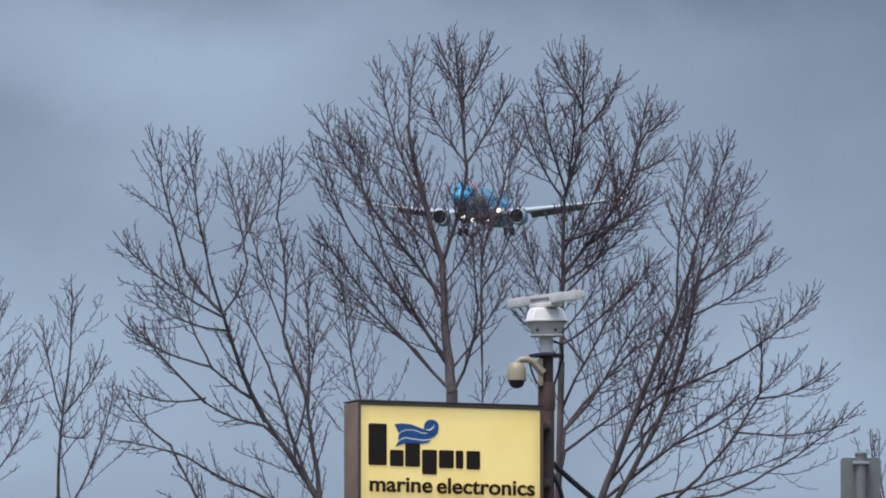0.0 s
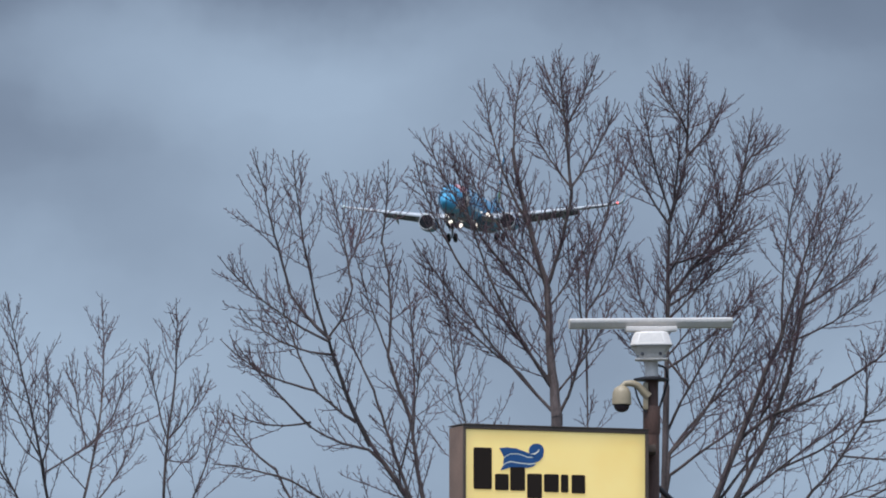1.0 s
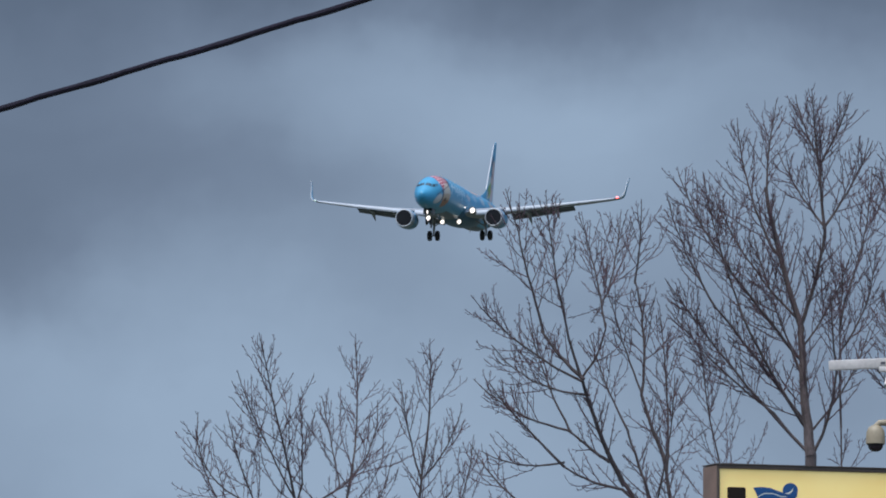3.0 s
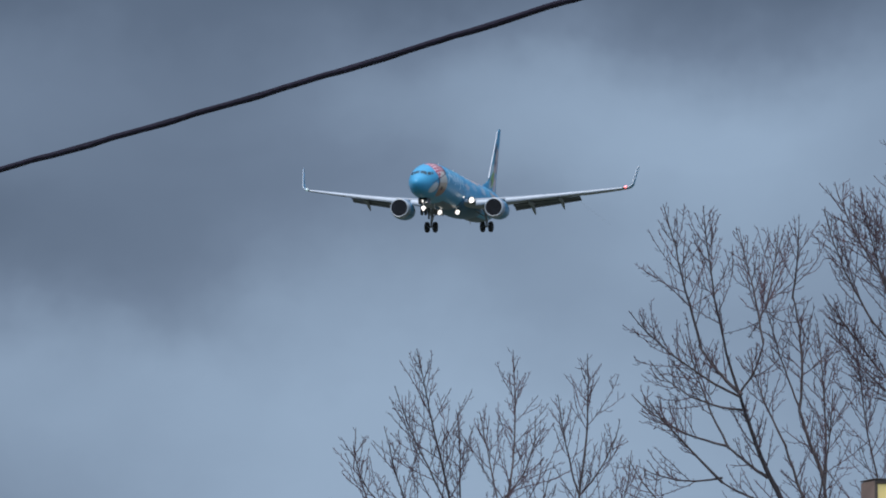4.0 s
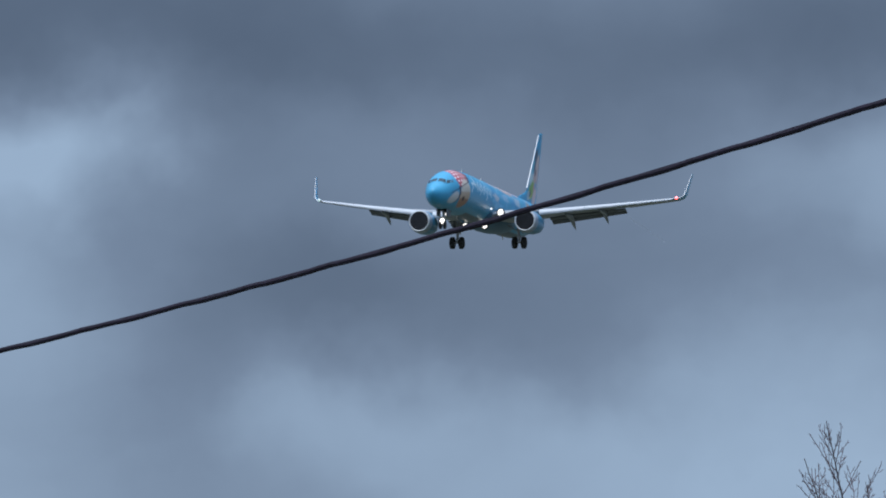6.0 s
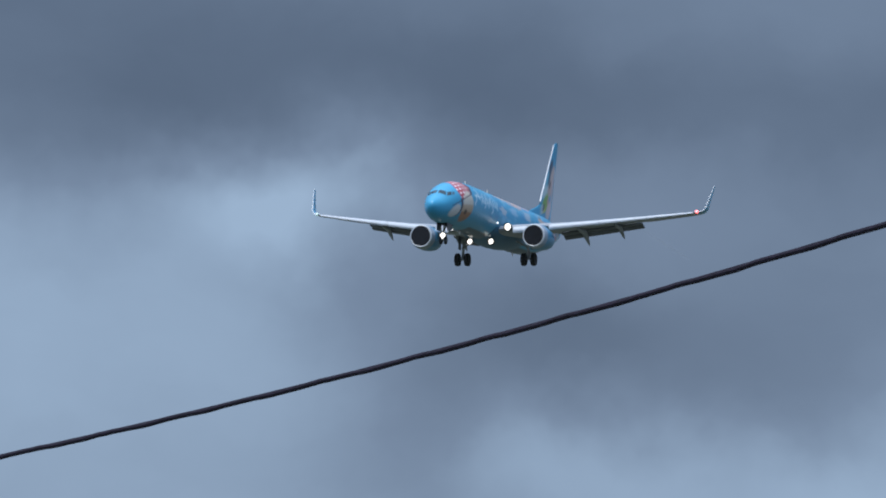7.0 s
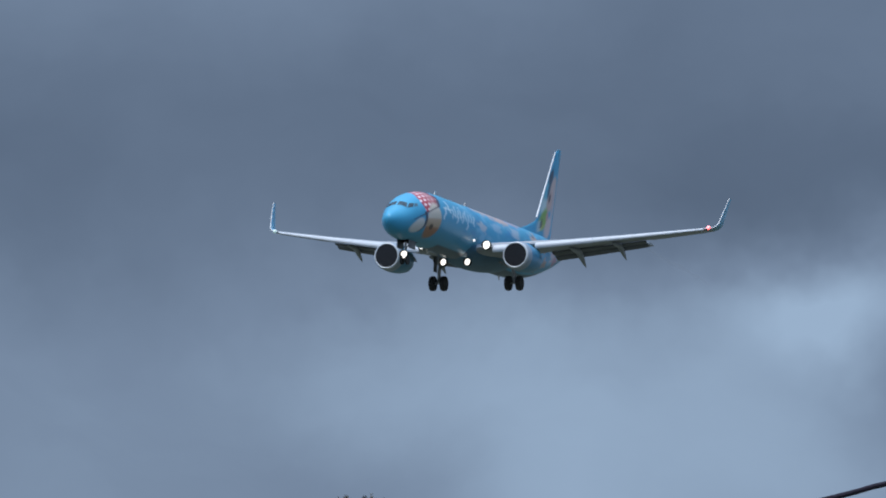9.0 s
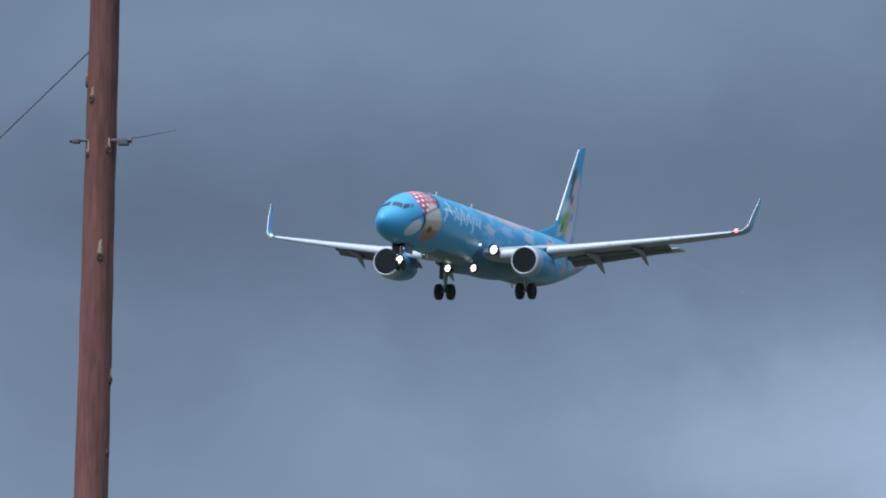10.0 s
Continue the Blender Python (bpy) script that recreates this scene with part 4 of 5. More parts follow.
# ---- the airliner: x ahead of the nose, y to its left, z up from the middle of the body ----
BLUE_BODY = (0.040, 0.300, 0.495)
# the windscreen glass again, paler for the side panes
SIDE_GLASS = material("pale_side_glass", (0.12, 0.24, 0.34), 0.15, vary=0.1, spec=0.7)
AIRLINER = new("airliner")
tagged(AIRLINER, "blue twin-engined airliner with painted patches, wheels down and lamps lit", "airplane")


def curve_through(knots):
    """A smooth function of the distance from the nose, through (distance, value) knots."""
    xs = np.sqrt(np.array([k[0] for k in knots]))
    ys = np.array([k[1] for k in knots])
    fine = np.linspace(xs[0], xs[-1], 600)
    vals = np.interp(fine, xs, ys)
    pad = np.pad(vals, 24, mode="reflect", reflect_type="odd")
    kernel = np.exp(-0.5 * (np.arange(-24, 25) / 9.0) ** 2)
    vals = np.convolve(pad, kernel / kernel.sum(), "valid")
    return lambda d: float(np.interp(math.sqrt(d), fine, vals))


TOP_LINE = curve_through([(0, -0.76), (0.1, -0.50), (0.5, -0.20), (1.1, 0.08), (1.6, 0.35), (2.3, 0.81), (3.0, 1.16), (4.2, 1.57), (6.0, 1.89), (8.0, 2.0), (33.0, 2.0), (36.0, 1.75), (38.0, 1.30)])
LOW_LINE = curve_through([(0, -0.80), (0.1, -1.12), (0.5, -1.50), (1.2, -1.80), (2.4, -1.98), (4.2, -2.03), (6.0, -2.01), (25.0, -2.01), (28.0, -1.85), (31.0, -1.30), (34.0, -0.52), (37.0, 0.35), (38.0, 0.78)])
HALF_WIDE = curve_through([(0, 0.03), (0.1, 0.26), (0.5, 0.57), (1.2, 0.90), (2.4, 1.29), (4.0, 1.62), (5.8, 1.82), (6.6, 1.88), (25.5, 1.88), (29.0, 1.68), (32.0, 1.30), (35.0, 0.80), (37.0, 0.45), (38.0, 0.22)])


def skin(d, a, proud=0.0):
    """A point of the body d behind the nose, a radians round from the top towards the left side."""
    top, low, wide = TOP_LINE(d), LOW_LINE(d), HALF_WIDE(d)
    mid, half = (top + low) / 2, (top - low) / 2
    s, c = math.sin(a), math.cos(a)
    n = Vector((0, s / max(wide, 0.02), c / max(half, 0.02))).normalized()
    return Vector((-d, wide * s, mid + half * c)) + n * proud


def blend(a, b, f):
    f = max(0.0, min(1.0, f))
    return tuple(x + (y - x) * f for x, y in zip(a, b))


def inside(value, soft=0.12):
    """1 where value is positive, 0 where it is negative, with a short slope."""
    return max(0.0, min(1.0, 0.5 + value / soft))


def body_colour(d, side):
    """Painted patches on the left side of the body, and shade put into the belly's colour; side is degrees from the
    top, negative on the right.
    """
    rgb = BLUE_BODY
    w = noise.noise(Vector((d * 0.8, side * 0.05, 2.0)))
    if side > -25:
        # red band with white dots: strong red ahead, pale and worn behind, with a dark rear border
        left = 3.55 + 0.55 * math.exp(-(max(side, 0) / 26) ** 2) + 0.010 * max(0, side - 50) + 0.12 * w
        right = 6.5 - 0.022 * abs(side - 40) + 0.12 * w - max(0, side - 64) * 0.12
        f = min(inside(d - left), inside(right - d), inside((89 - side) / 14), inside((side + 4) / 10))
        red = blend((0.40, 0.040, 0.065), (0.42, 0.15, 0.17), inside(d - left - 1.25, 0.7) * inside((70 - side) / 20))
        red = blend(red, (0.24, 0.035, 0.045), inside(d - right + 0.5, 0.4))
        rgb = blend(rgb, red, f)
        row, col = side / 13.0, d / 0.62
        du, dv = (col + 0.5 * (math.floor(row) % 2)) % 1 - 0.5, row % 1 - 0.5
        rgb = blend(rgb, (0.86, 0.78, 0.80), f * inside(0.27 - math.hypot(du, dv), 0.14) * (1 if d < left + 1.3 else 0.30))
        # cream oval below the red band, tan and rust towards its foot
        f = inside(1.0 - math.hypot((d - 5.05 + 0.006 * (side - 100)) / 1.15, (side - 100) / 44), 0.2)
        cream = blend((0.56, 0.50, 0.43), (0.46, 0.33, 0.23), inside((side - 92) / 16))
        cream = blend(cream, (0.36, 0.17, 0.10), inside((side - 112) / 20))
        rgb = blend(rgb, cream, f)
        for x0, s0, rx, rs in ((4.75, 112, 0.30, 7.0),):
            rgb = blend(rgb, (0.045, 0.025, 0.025), 0.9 * inside(1.0 - math.hypot((d - x0) / rx, (side - s0) / rs), 0.4))
        f = inside(0.20 - abs(d - right - 0.12), 0.18) * inside((side - 12) / 10) * inside((92 - side) / 12)
        rgb = blend(rgb, (0.045, 0.025, 0.06), f)
        # dark stroke ahead of it, white patch ahead of that
        f = inside(0.15 - abs(d - 3.85 + 0.0006 * (side - 92) ** 2), 0.12) * inside((side - 76) / 8) * inside((128 - side) / 10)
        rgb = blend(rgb, (0.03, 0.025, 0.05), f)
        f = inside(1.0 - math.hypot((d - 2.75 + 0.016 * (side - 112)) / 0.80, (side - 112) / 22), 0.25) * inside(3.62 - d)
        rgb = blend(rgb, (0.56, 0.55, 0.54), f)
        # thin white brush strokes
        for n, (x0, lo, hi, slant, thick) in enumerate(((7.3, 60, 92, 0.030, 0.13), (8.2, 44, 74, -0.006, 0.14), (8.9, 60, 84, 0.020, 0.10), (9.4, 50, 80, 0.012, 0.10), (9.95, 58, 90, 0.022, 0.11),
                                                       (10.5, 48, 82, 0.010, 0.10), (11.1, 60, 86, 0.024, 0.10), (11.6, 54, 78, 0.010, 0.11), (12.2, 62, 96, 0.022, 0.11), (12.8, 58, 76, 0.010, 0.10), (13.4, 60, 84, 0.020, 0.10))):
            mid = x0 - slant * (side - 70) + 0.10 * math.sin(side * 0.35 + n)
            f = inside(thick - abs(d - mid), 0.13) * inside((side - lo) / 6) * inside((hi - side) / 6)
            rgb = blend(rgb, (0.74, 0.82, 0.88), 0.7 * f)
        f = inside(1.3 - abs(side - 64 - 1.5 * math.sin(d)), 2.5) * inside(d - 6.9) * inside(8.7 - d)
        rgb = blend(rgb, (0.74, 0.82, 0.86), 0.85 * f)
        f = inside(1.0 - abs(side - 74 - 3 * math.sin(d * 2.1)), 2.5) * inside(d - 8.8) * inside(13.4 - d)
        rgb = blend(rgb, (0.66, 0.78, 0.84), 0.7 * f)
        # lighter and deeper blues mottle the sides; pastel shapes follow along the body
        m = noise.noise(Vector((d * 0.45, side * 0.045, 7.0))) + 0.6 * noise.noise(Vector((d * 1.1, side * 0.10, 3.0)))
        aft = inside((d - 11.0) / 4.0) * inside((125 - side) / 20)
        rgb = blend(rgb, (0.20, 0.45, 0.64), 0.50 * aft * inside(m - 0.30, 0.35))
        rgb = blend(rgb, (0.035, 0.24, 0.46), 0.75 * aft * inside(-0.32 - m, 0.35))
        for x0, s0, rx, rs, col in ((15.0, 78, 0.9, 9, (0.42, 0.46, 0.52)), (17.6, 30, 2.2, 10, (0.44, 0.34, 0.33)), (20.5, 36, 2.4, 13, (0.50, 0.34, 0.30)), (23.8, 30, 1.3, 10, (0.42, 0.28, 0.32)), (18.6, 66, 1.1, 10, (0.24, 0.42, 0.58)), (22.6, 62, 1.2, 12, (0.34, 0.44, 0.55)),
                                    (27.6, 62, 0.9, 20, (0.50, 0.36, 0.30)), (27.4, 50, 0.35, 7, (0.06, 0.05, 0.08)), (29.6, 78, 0.8, 16, (0.46, 0.30, 0.30)), (31.6, 74, 0.8, 14, (0.40, 0.48, 0.54)), (33.2, 95, 1.1, 22, (0.50, 0.36, 0.40)), (30.4, 112, 0.8, 14, (0.44, 0.28, 0.24)), (35.4, 80, 1.2, 30, (0.46, 0.46, 0.48)), (34.0, 120, 0.8, 18, (0.46, 0.18, 0.26))):
            rgb = blend(rgb, col, inside(1.0 - math.hypot((d - x0) / rx, (side - s0) / rs) + 0.5 * w + 0.9 * noise.noise(Vector((d * 1.3, side * 0.14, 9.0))), 0.5) * 0.9)
    # shade painted into the belly under the wings, as a darker blue
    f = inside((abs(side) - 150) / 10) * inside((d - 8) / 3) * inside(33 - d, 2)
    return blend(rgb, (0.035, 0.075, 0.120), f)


def paint(ob, colour_at):
    """Store the livery on the mesh's points."""
    me = ob.data
    layer = me.color_attributes.new("livery", "FLOAT_COLOR", "POINT")
    flat = []
    for v in me.vertices:
        flat += [*colour_at(v.co), 1.0]
    layer.data.foreach_set("color", flat)


def fuselage():
    n, sides = 420, 144
    ds = [38.0 * ((i / n) ** 1.55 if i < n * 0.25 else 0) for i in range(n + 1)]
    first = int(n * 0.25)
    d0 = ds[first - 1]
    for i in range(first, n + 1):
        ds[i] = d0 + (38.0 - d0) * (i - first + 1) / (n - first + 1)
    verts, faces = [], []
    for d in ds:
        for k in range(sides):
            verts.append(skin(max(d, 0.0004), 2 * math.pi * k / sides))
    for i in range(n):
        for k in range(sides):
            a, b = i * sides + k, i * sides + (k + 1) % sides
            faces.append((a, b, b + sides, a + sides))
    faces.append(tuple(range(sides))[::-1])
    faces.append(tuple(n * sides + k for k in range(sides)))
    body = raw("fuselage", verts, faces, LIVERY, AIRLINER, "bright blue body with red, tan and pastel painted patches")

    def at(co):
        d = -co.x
        top, low = TOP_LINE(max(d, 0)), LOW_LINE(max(d, 0))
        half = max(0.02, (top - low) / 2)
        a = math.degrees(math.atan2(co.y / max(0.02, HALF_WIDE(max(d, 0))), (co.z - (top + low) / 2) / half))
        return body_colour(d, a)

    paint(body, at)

    def pane(name, corners, mat, parent=body, proud=0.012):
        """A panel lying on the body between corners of (distance, degrees from the top)."""
        bm = bmesh.new()
        grid = []
        m = 6
        (a0, a1), (b0, b1), (c0, c1), (e0, e1) = corners
        for i in range(m + 1):
            row = []
            for j in range(m + 1):
                u, v = i / m, j / m
                d = (a0 * (1 - u) + b0 * u) * (1 - v) + (e0 * (1 - u) + c0 * u) * v
                s = (a1 * (1 - u) + b1 * u) * (1 - v) + (e1 * (1 - u) + c1 * u) * v
                row.append(bm.verts.new(skin(d, radians(s), proud)))
            grid.append(row)
        for i in range(m):
            for j in range(m):
                bm.faces.new((grid[i][j], grid[i + 1][j], grid[i + 1][j + 1], grid[i][j + 1]))
        bmesh.ops.solidify(bm, geom=bm.faces[:], thickness=0.02)
        return part(name, bm, mat, parent)

    for s in (1, -1):
        pane("windscreen_pane", ((1.56, 4 * s), (1.74, 41 * s), (2.18, 32 * s), (2.06, 3.2 * s)), WINDSCREEN)
        pane("windscreen_pane", ((1.80, 45 * s), (2.34, 53 * s), (2.68, 44 * s), (2.26, 35 * s)), WINDSCREEN)
        pane("windscreen_pane", ((2.42, 54 * s), (2.90, 57 * s), (3.06, 49 * s), (2.76, 45 * s)), SIDE_GLASS)
    for d0, d1 in ((4.6, 5.5), (30.4, 31.2)):
        for s in (1, -1):
            pane("door", ((d0, 62 * s), (d1, 62 * s), (d1, 108 * s), (d0, 108 * s)), BLUE, body, 0.006) if d0 > 10 or s < 0 else None
    # a flat dark panel stands in for the nose gear bay's shade
    pane("wheel_well_shade", ((3.05, 164), (5.1, 164), (5.1, 196), (3.05, 196)), DARK)
    # aerials, and the fairing below the wing roots
    for d, z, h in ((9.5, 1, 0.38), (16.0, 1, 0.38), (8.2, -1, 0.30), (24.0, -1, 0.34)):
        edge = TOP_LINE(d) if z > 0 else LOW_LINE(d)
        bm = bmesh.new()
        pts = [(-d, 0.02, edge - 0.02 * z), (-d - 0.36, 0.02, edge - 0.02 * z), (-d - 0.42, 0.008, edge + z * h), (-d - 0.22, 0.008, edge + z * h)]
        l = [bm.verts.new(p) for p in pts]
        r = [bm.verts.new((p[0], -p[1], p[2])) for p in pts]
        bm.faces.new(l), bm.faces.new(r[::-1])
        for i in range(4):
            bm.faces.new((l[i], r[i], r[(i + 1) % 4], l[(i + 1) % 4]))
        part("aerial", bm, OFF_WHITE, body, smooth=False)
    verts, faces = [], []
    m, sides = 26, 28
    for i in range(m + 1):
        f = i / m
        d = 12.6 + 11.6 * f
        swell = math.sin(math.pi * f) ** 0.45
        for k in range(sides):
            a = math.pi * (0.5 + k / (sides - 1))
            verts.append(Vector((-d, (0.8 + 1.32 * swell) * -math.cos(a + math.pi / 2) * -1, -1.02 + (0.35 + 0.95 * swell) * math.cos(a) * 1.0)))
    for i in range(m):
        for k in range(sides - 1):
            a = i * sides + k
            faces.append((a, a + 1, a + 1 + sides, a + sides))
    raw("belly_fairing", verts, faces, material("fairing_paint", (0.040, 0.130, 0.225), 0.45, vary=0.15, scale=1.0, fine=10), body, "darker blue-grey belly fairing")
    return body


BODY = fuselage()


def leading(y):
    """How far behind the nose the wing's front edge lies, y from the middle."""
    return 14.62 + 0.515 * (y - 2.3)


def trailing(y):
    return 21.25 - 0.05 * y if y < 5.8 else 20.96 + (y - 5.8) * 0.243


def wing_height(y):
    return -1.18 + 0.134 * (y - 1.8) + 0.0011 * (y - 1.8) ** 2


FOIL = [(0.0, 0.0), (0.012, 0.022), (0.05, 0.045), (0.12, 0.062), (0.25, 0.074), (0.42, 0.070), (0.62, 0.050), (0.82, 0.024), (1.0, 0.004),
        (0.82, -0.012), (0.62, -0.028), (0.42, -0.044), (0.25, -0.050), (0.12, -0.043), (0.05, -0.031), (0.012, -0.016)]


def loft(rows, mat, name, parent, label=""):
    """Skin sections given as (front, chord, y, z, thickness, lean): foil shapes along a wing."""
    verts, faces, k = [], [], len(FOIL)
    for front, chord, y, z, thick, lean in rows:
        for u, w in FOIL:
            off = w * chord * thick
            verts.append(Vector((-(front + u * chord), y - off * math.sin(lean), z + off * math.cos(lean) - 0.03 * u * chord)))
    for i in range(len(rows) - 1):
        for j in range(k):
            a, b = i * k + j, i * k + (j + 1) % k
            faces.append((a, b, b + k, a + k))
    faces.append(tuple(range(k)))
    faces.append(tuple((len(rows) - 1) * k + j for j in range(k))[::-1])
    bm = bmesh.new()
    vs = [bm.verts.new(v) for v in verts]
    for f in faces:
        bm.faces.new([vs[i] for i in f])
    return part(name, bm, mat, parent, label)


def wing(s):
    rows = []
    for y in [1.2, 1.8, 2.6, 3.6, 4.6, 5.8] + [5.8 + 11.1 * i / 9 for i in range(1, 10)]:
        front, back = leading(y), trailing(y)
        rows.append((front, (back - front) * (0.86 if y < 13 else 1.0), s * y, wing_height(y), 1.15 if y < 6 else 0.95, 0))
    panel = loft(rows, WING_GREY, "wing", AIRLINER, "grey wing with pale front edge")
    # slats run along the front edge, let down
    shell = [(-0.62, 0.17), (-0.25, 0.135), (0.06, 0.05), (0.24, -0.08), (0.33, -0.24), (0.33, -0.40), (0.25, -0.50), (0.12, -0.47), (0.14, -0.30), (0.0, -0.14), (-0.3, 0.0), (-0.6, 0.12)]
    for y0, y1 in ((2.85, 4.2), (5.6, 9.3), (9.33, 13.0), (13.03, 16.55)):
        verts, faces, k = [], [], len(shell)
        for i in range(5):
            y = y0 + (y1 - y0) * i / 4
            big = 1.0 if y < 5 else 0.86 - 0.056 * (y - 5.6)
            for ahead, rise in shell:
                verts.append(Vector((-leading(y) + ahead * big, s * y, wing_height(y) + rise * big + 0.02)))
        for i in range(4):
            for j in range(k):
                a, b = i * k + j, i * k + (j + 1) % k
                faces.append((a, b, b + k, a + k))
        faces += [tuple(range(k)), tuple(4 * k + j for j in range(k))[::-1]]
        bm = bmesh.new()
        vs = [bm.verts.new(v) for v in verts]
        for f in faces:
            bm.faces.new([vs[i] for i in f])
        part("slat", bm, BARE, panel, "bright metal slat")
    # flaps hang behind, well down
    for y0, y1 in ((2.2, 4.1), (5.5, 12.1)):
        for stage, (back_off, drop, chord, tilt) in enumerate(((-0.60, -0.06, 0.95, 12), (0.26, -0.26, 0.62, 26))):
            verts, faces = [], []
            for i in range(5):
                y = y0 + (y1 - y0) * i / 4
                shrink = 1.0 if y < 6 else 1.0 - 0.045 * (y - 6)
                fx, fz = trailing(y) + back_off * shrink - 0.15, wing_height(y) - 0.10 + drop * shrink
                for u, w in FOIL:
                    px_, pz_ = u * chord * shrink, w * chord * shrink * 1.6
                    t = radians(tilt)
                    verts.append(Vector((-(fx + px_ * math.cos(t) + pz_ * math.sin(t)), s * y, fz - px_ * math.sin(t) + pz_ * math.cos(t))))
            k = len(FOIL)
            for i in range(4):
                for j in range(k):
                    a, b = i * k + j, i * k + (j + 1) % k
                    faces.append((a, b, b + k, a + k))
            faces += [tuple(range(k)), tuple(4 * k + j for j in range(k))[::-1]]
            raw("flap", verts, faces, FLAP_GREY, panel)
    # aileron
    rows = [(trailing(y) - 0.34, 0.52, s * y, wing_height(y) - 0.02, 1.2, 0) for y in (12.4, 14.2, 16.2)]
    loft(rows, WING_GREY, "aileron", panel)
    # canoe-shaped fairings of the flap tracks, their tails let down
    for y, size in ((3.4, 0.9), (7.35, 1.0), (10.3, 0.85)):
        verts, faces = [], []
        pts, rad = [], []
        for i in range(11):
            f = i / 10
            along = -2.0 + 4.1 * f
            bend = max(0.0, along - 0.0)
            pts.append(Vector((-(trailing(y) - 0.55 + (along - 0.12 * bend) * size), s * y, wing_height(y) - 0.26 - 0.05 * f - bend * 0.46 * size)))
            rad.append(max(0.012, 0.23 * size * math.sin(math.pi * (0.06 + 0.93 * f)) ** 0.7))
        tube(verts, faces, pts, rad, 12)
        raw("track_fairing", verts, faces, WING_GREY, panel)
    # winglet, rising in a curve
    rows = []
    for i in range(9):
        f = i / 8
        a = min(1.0, f * 2.6) * radians(76)
        bend_r = 0.62
        if f * 2.6 < 1:
            y, z = 16.9 + bend_r * math.sin(a), wing_height(16.9) + bend_r * (1 - math.cos(a))
        else:
            up = (f - 1 / 2.6) / (1 - 1 / 2.6)
            y, z = 16.9 + bend_r * math.sin(a) + up * 0.32, wing_height(16.9) + bend_r * (1 - math.cos(a)) + up * 1.95
        front = leading(16.9) + 0.05 + 1.75 * f ** 1.35
        rows.append((front, 1.30 - 0.86 * f, s * y, z, 0.7, s * a))
    tip = loft(rows, material("winglet_paint", (0.14, 0.35, 0.50), 0.35, vary=0.1, scale=1.5), "winglet", panel, "upturned blue winglet")
    pipe("winglet_front_edge", [(-front + 0.015, y, z) for front, chord, y, z, thick, lean in rows], [0.045 - 0.003 * i for i in range(9)], BARE, tip, 8, "pale metal front edge")
    lamp = part("wing_tip_lamp", turned([(0.0, 0.16), (0.085, 0.13), (0.13, 0.06), (0.14, 0.0)], 14, axis="x"), RED_LAMP if s > 0 else GREEN_LAMP, panel, "red lamp" if s > 0 else "green lamp")
    lamp.location = (-leading(16.75) + 0.06, s * 16.90, wing_height(16.9) + 0.02)
    lens = part("landing_lamp", turned([(0.0, 0.05), (0.18, 0.045), (0.295, 0.02), (0.31, -0.05)], 24, axis="x"), LAMP, panel, "white landing lamp")
    lens.location = (-14.40, s * 2.48, -1.0)
    small = part("taxi_lamp", turned([(0.0, 0.03), (0.07, 0.025), (0.09, -0.04)], 16, axis="x"), LAMP_SMALL, BODY, "small white lamp")
    small.location = (-13.3, s * 1.86, -0.78)


for side_ in (1, -1):
    wing(side_)


def vapour():
    """The thin streak of vapour that trails from the outer corner of the left flap."""
    m = material("thin_vapour", (0.92, 0.93, 0.95), 1.0, vary=0.2, scale=0.6, fine=3)
    m.node_tree.nodes["Principled BSDF"].inputs["Alpha"].default_value = 0.03
    m.node_tree.nodes["Principled BSDF"].inputs["Specular IOR Level"].default_value = 0.0
    pipe("vapour_streak", [(-22.0, 12.1, -0.35), (-26.0, 12.1, -0.60), (-31.0, 12.05, -0.8), (-37.0, 12.0, -1.15)], [0.06, 0.14, 0.17, 0.10], m, AIRLINER, 8, "faint white vapour streak")


vapour()


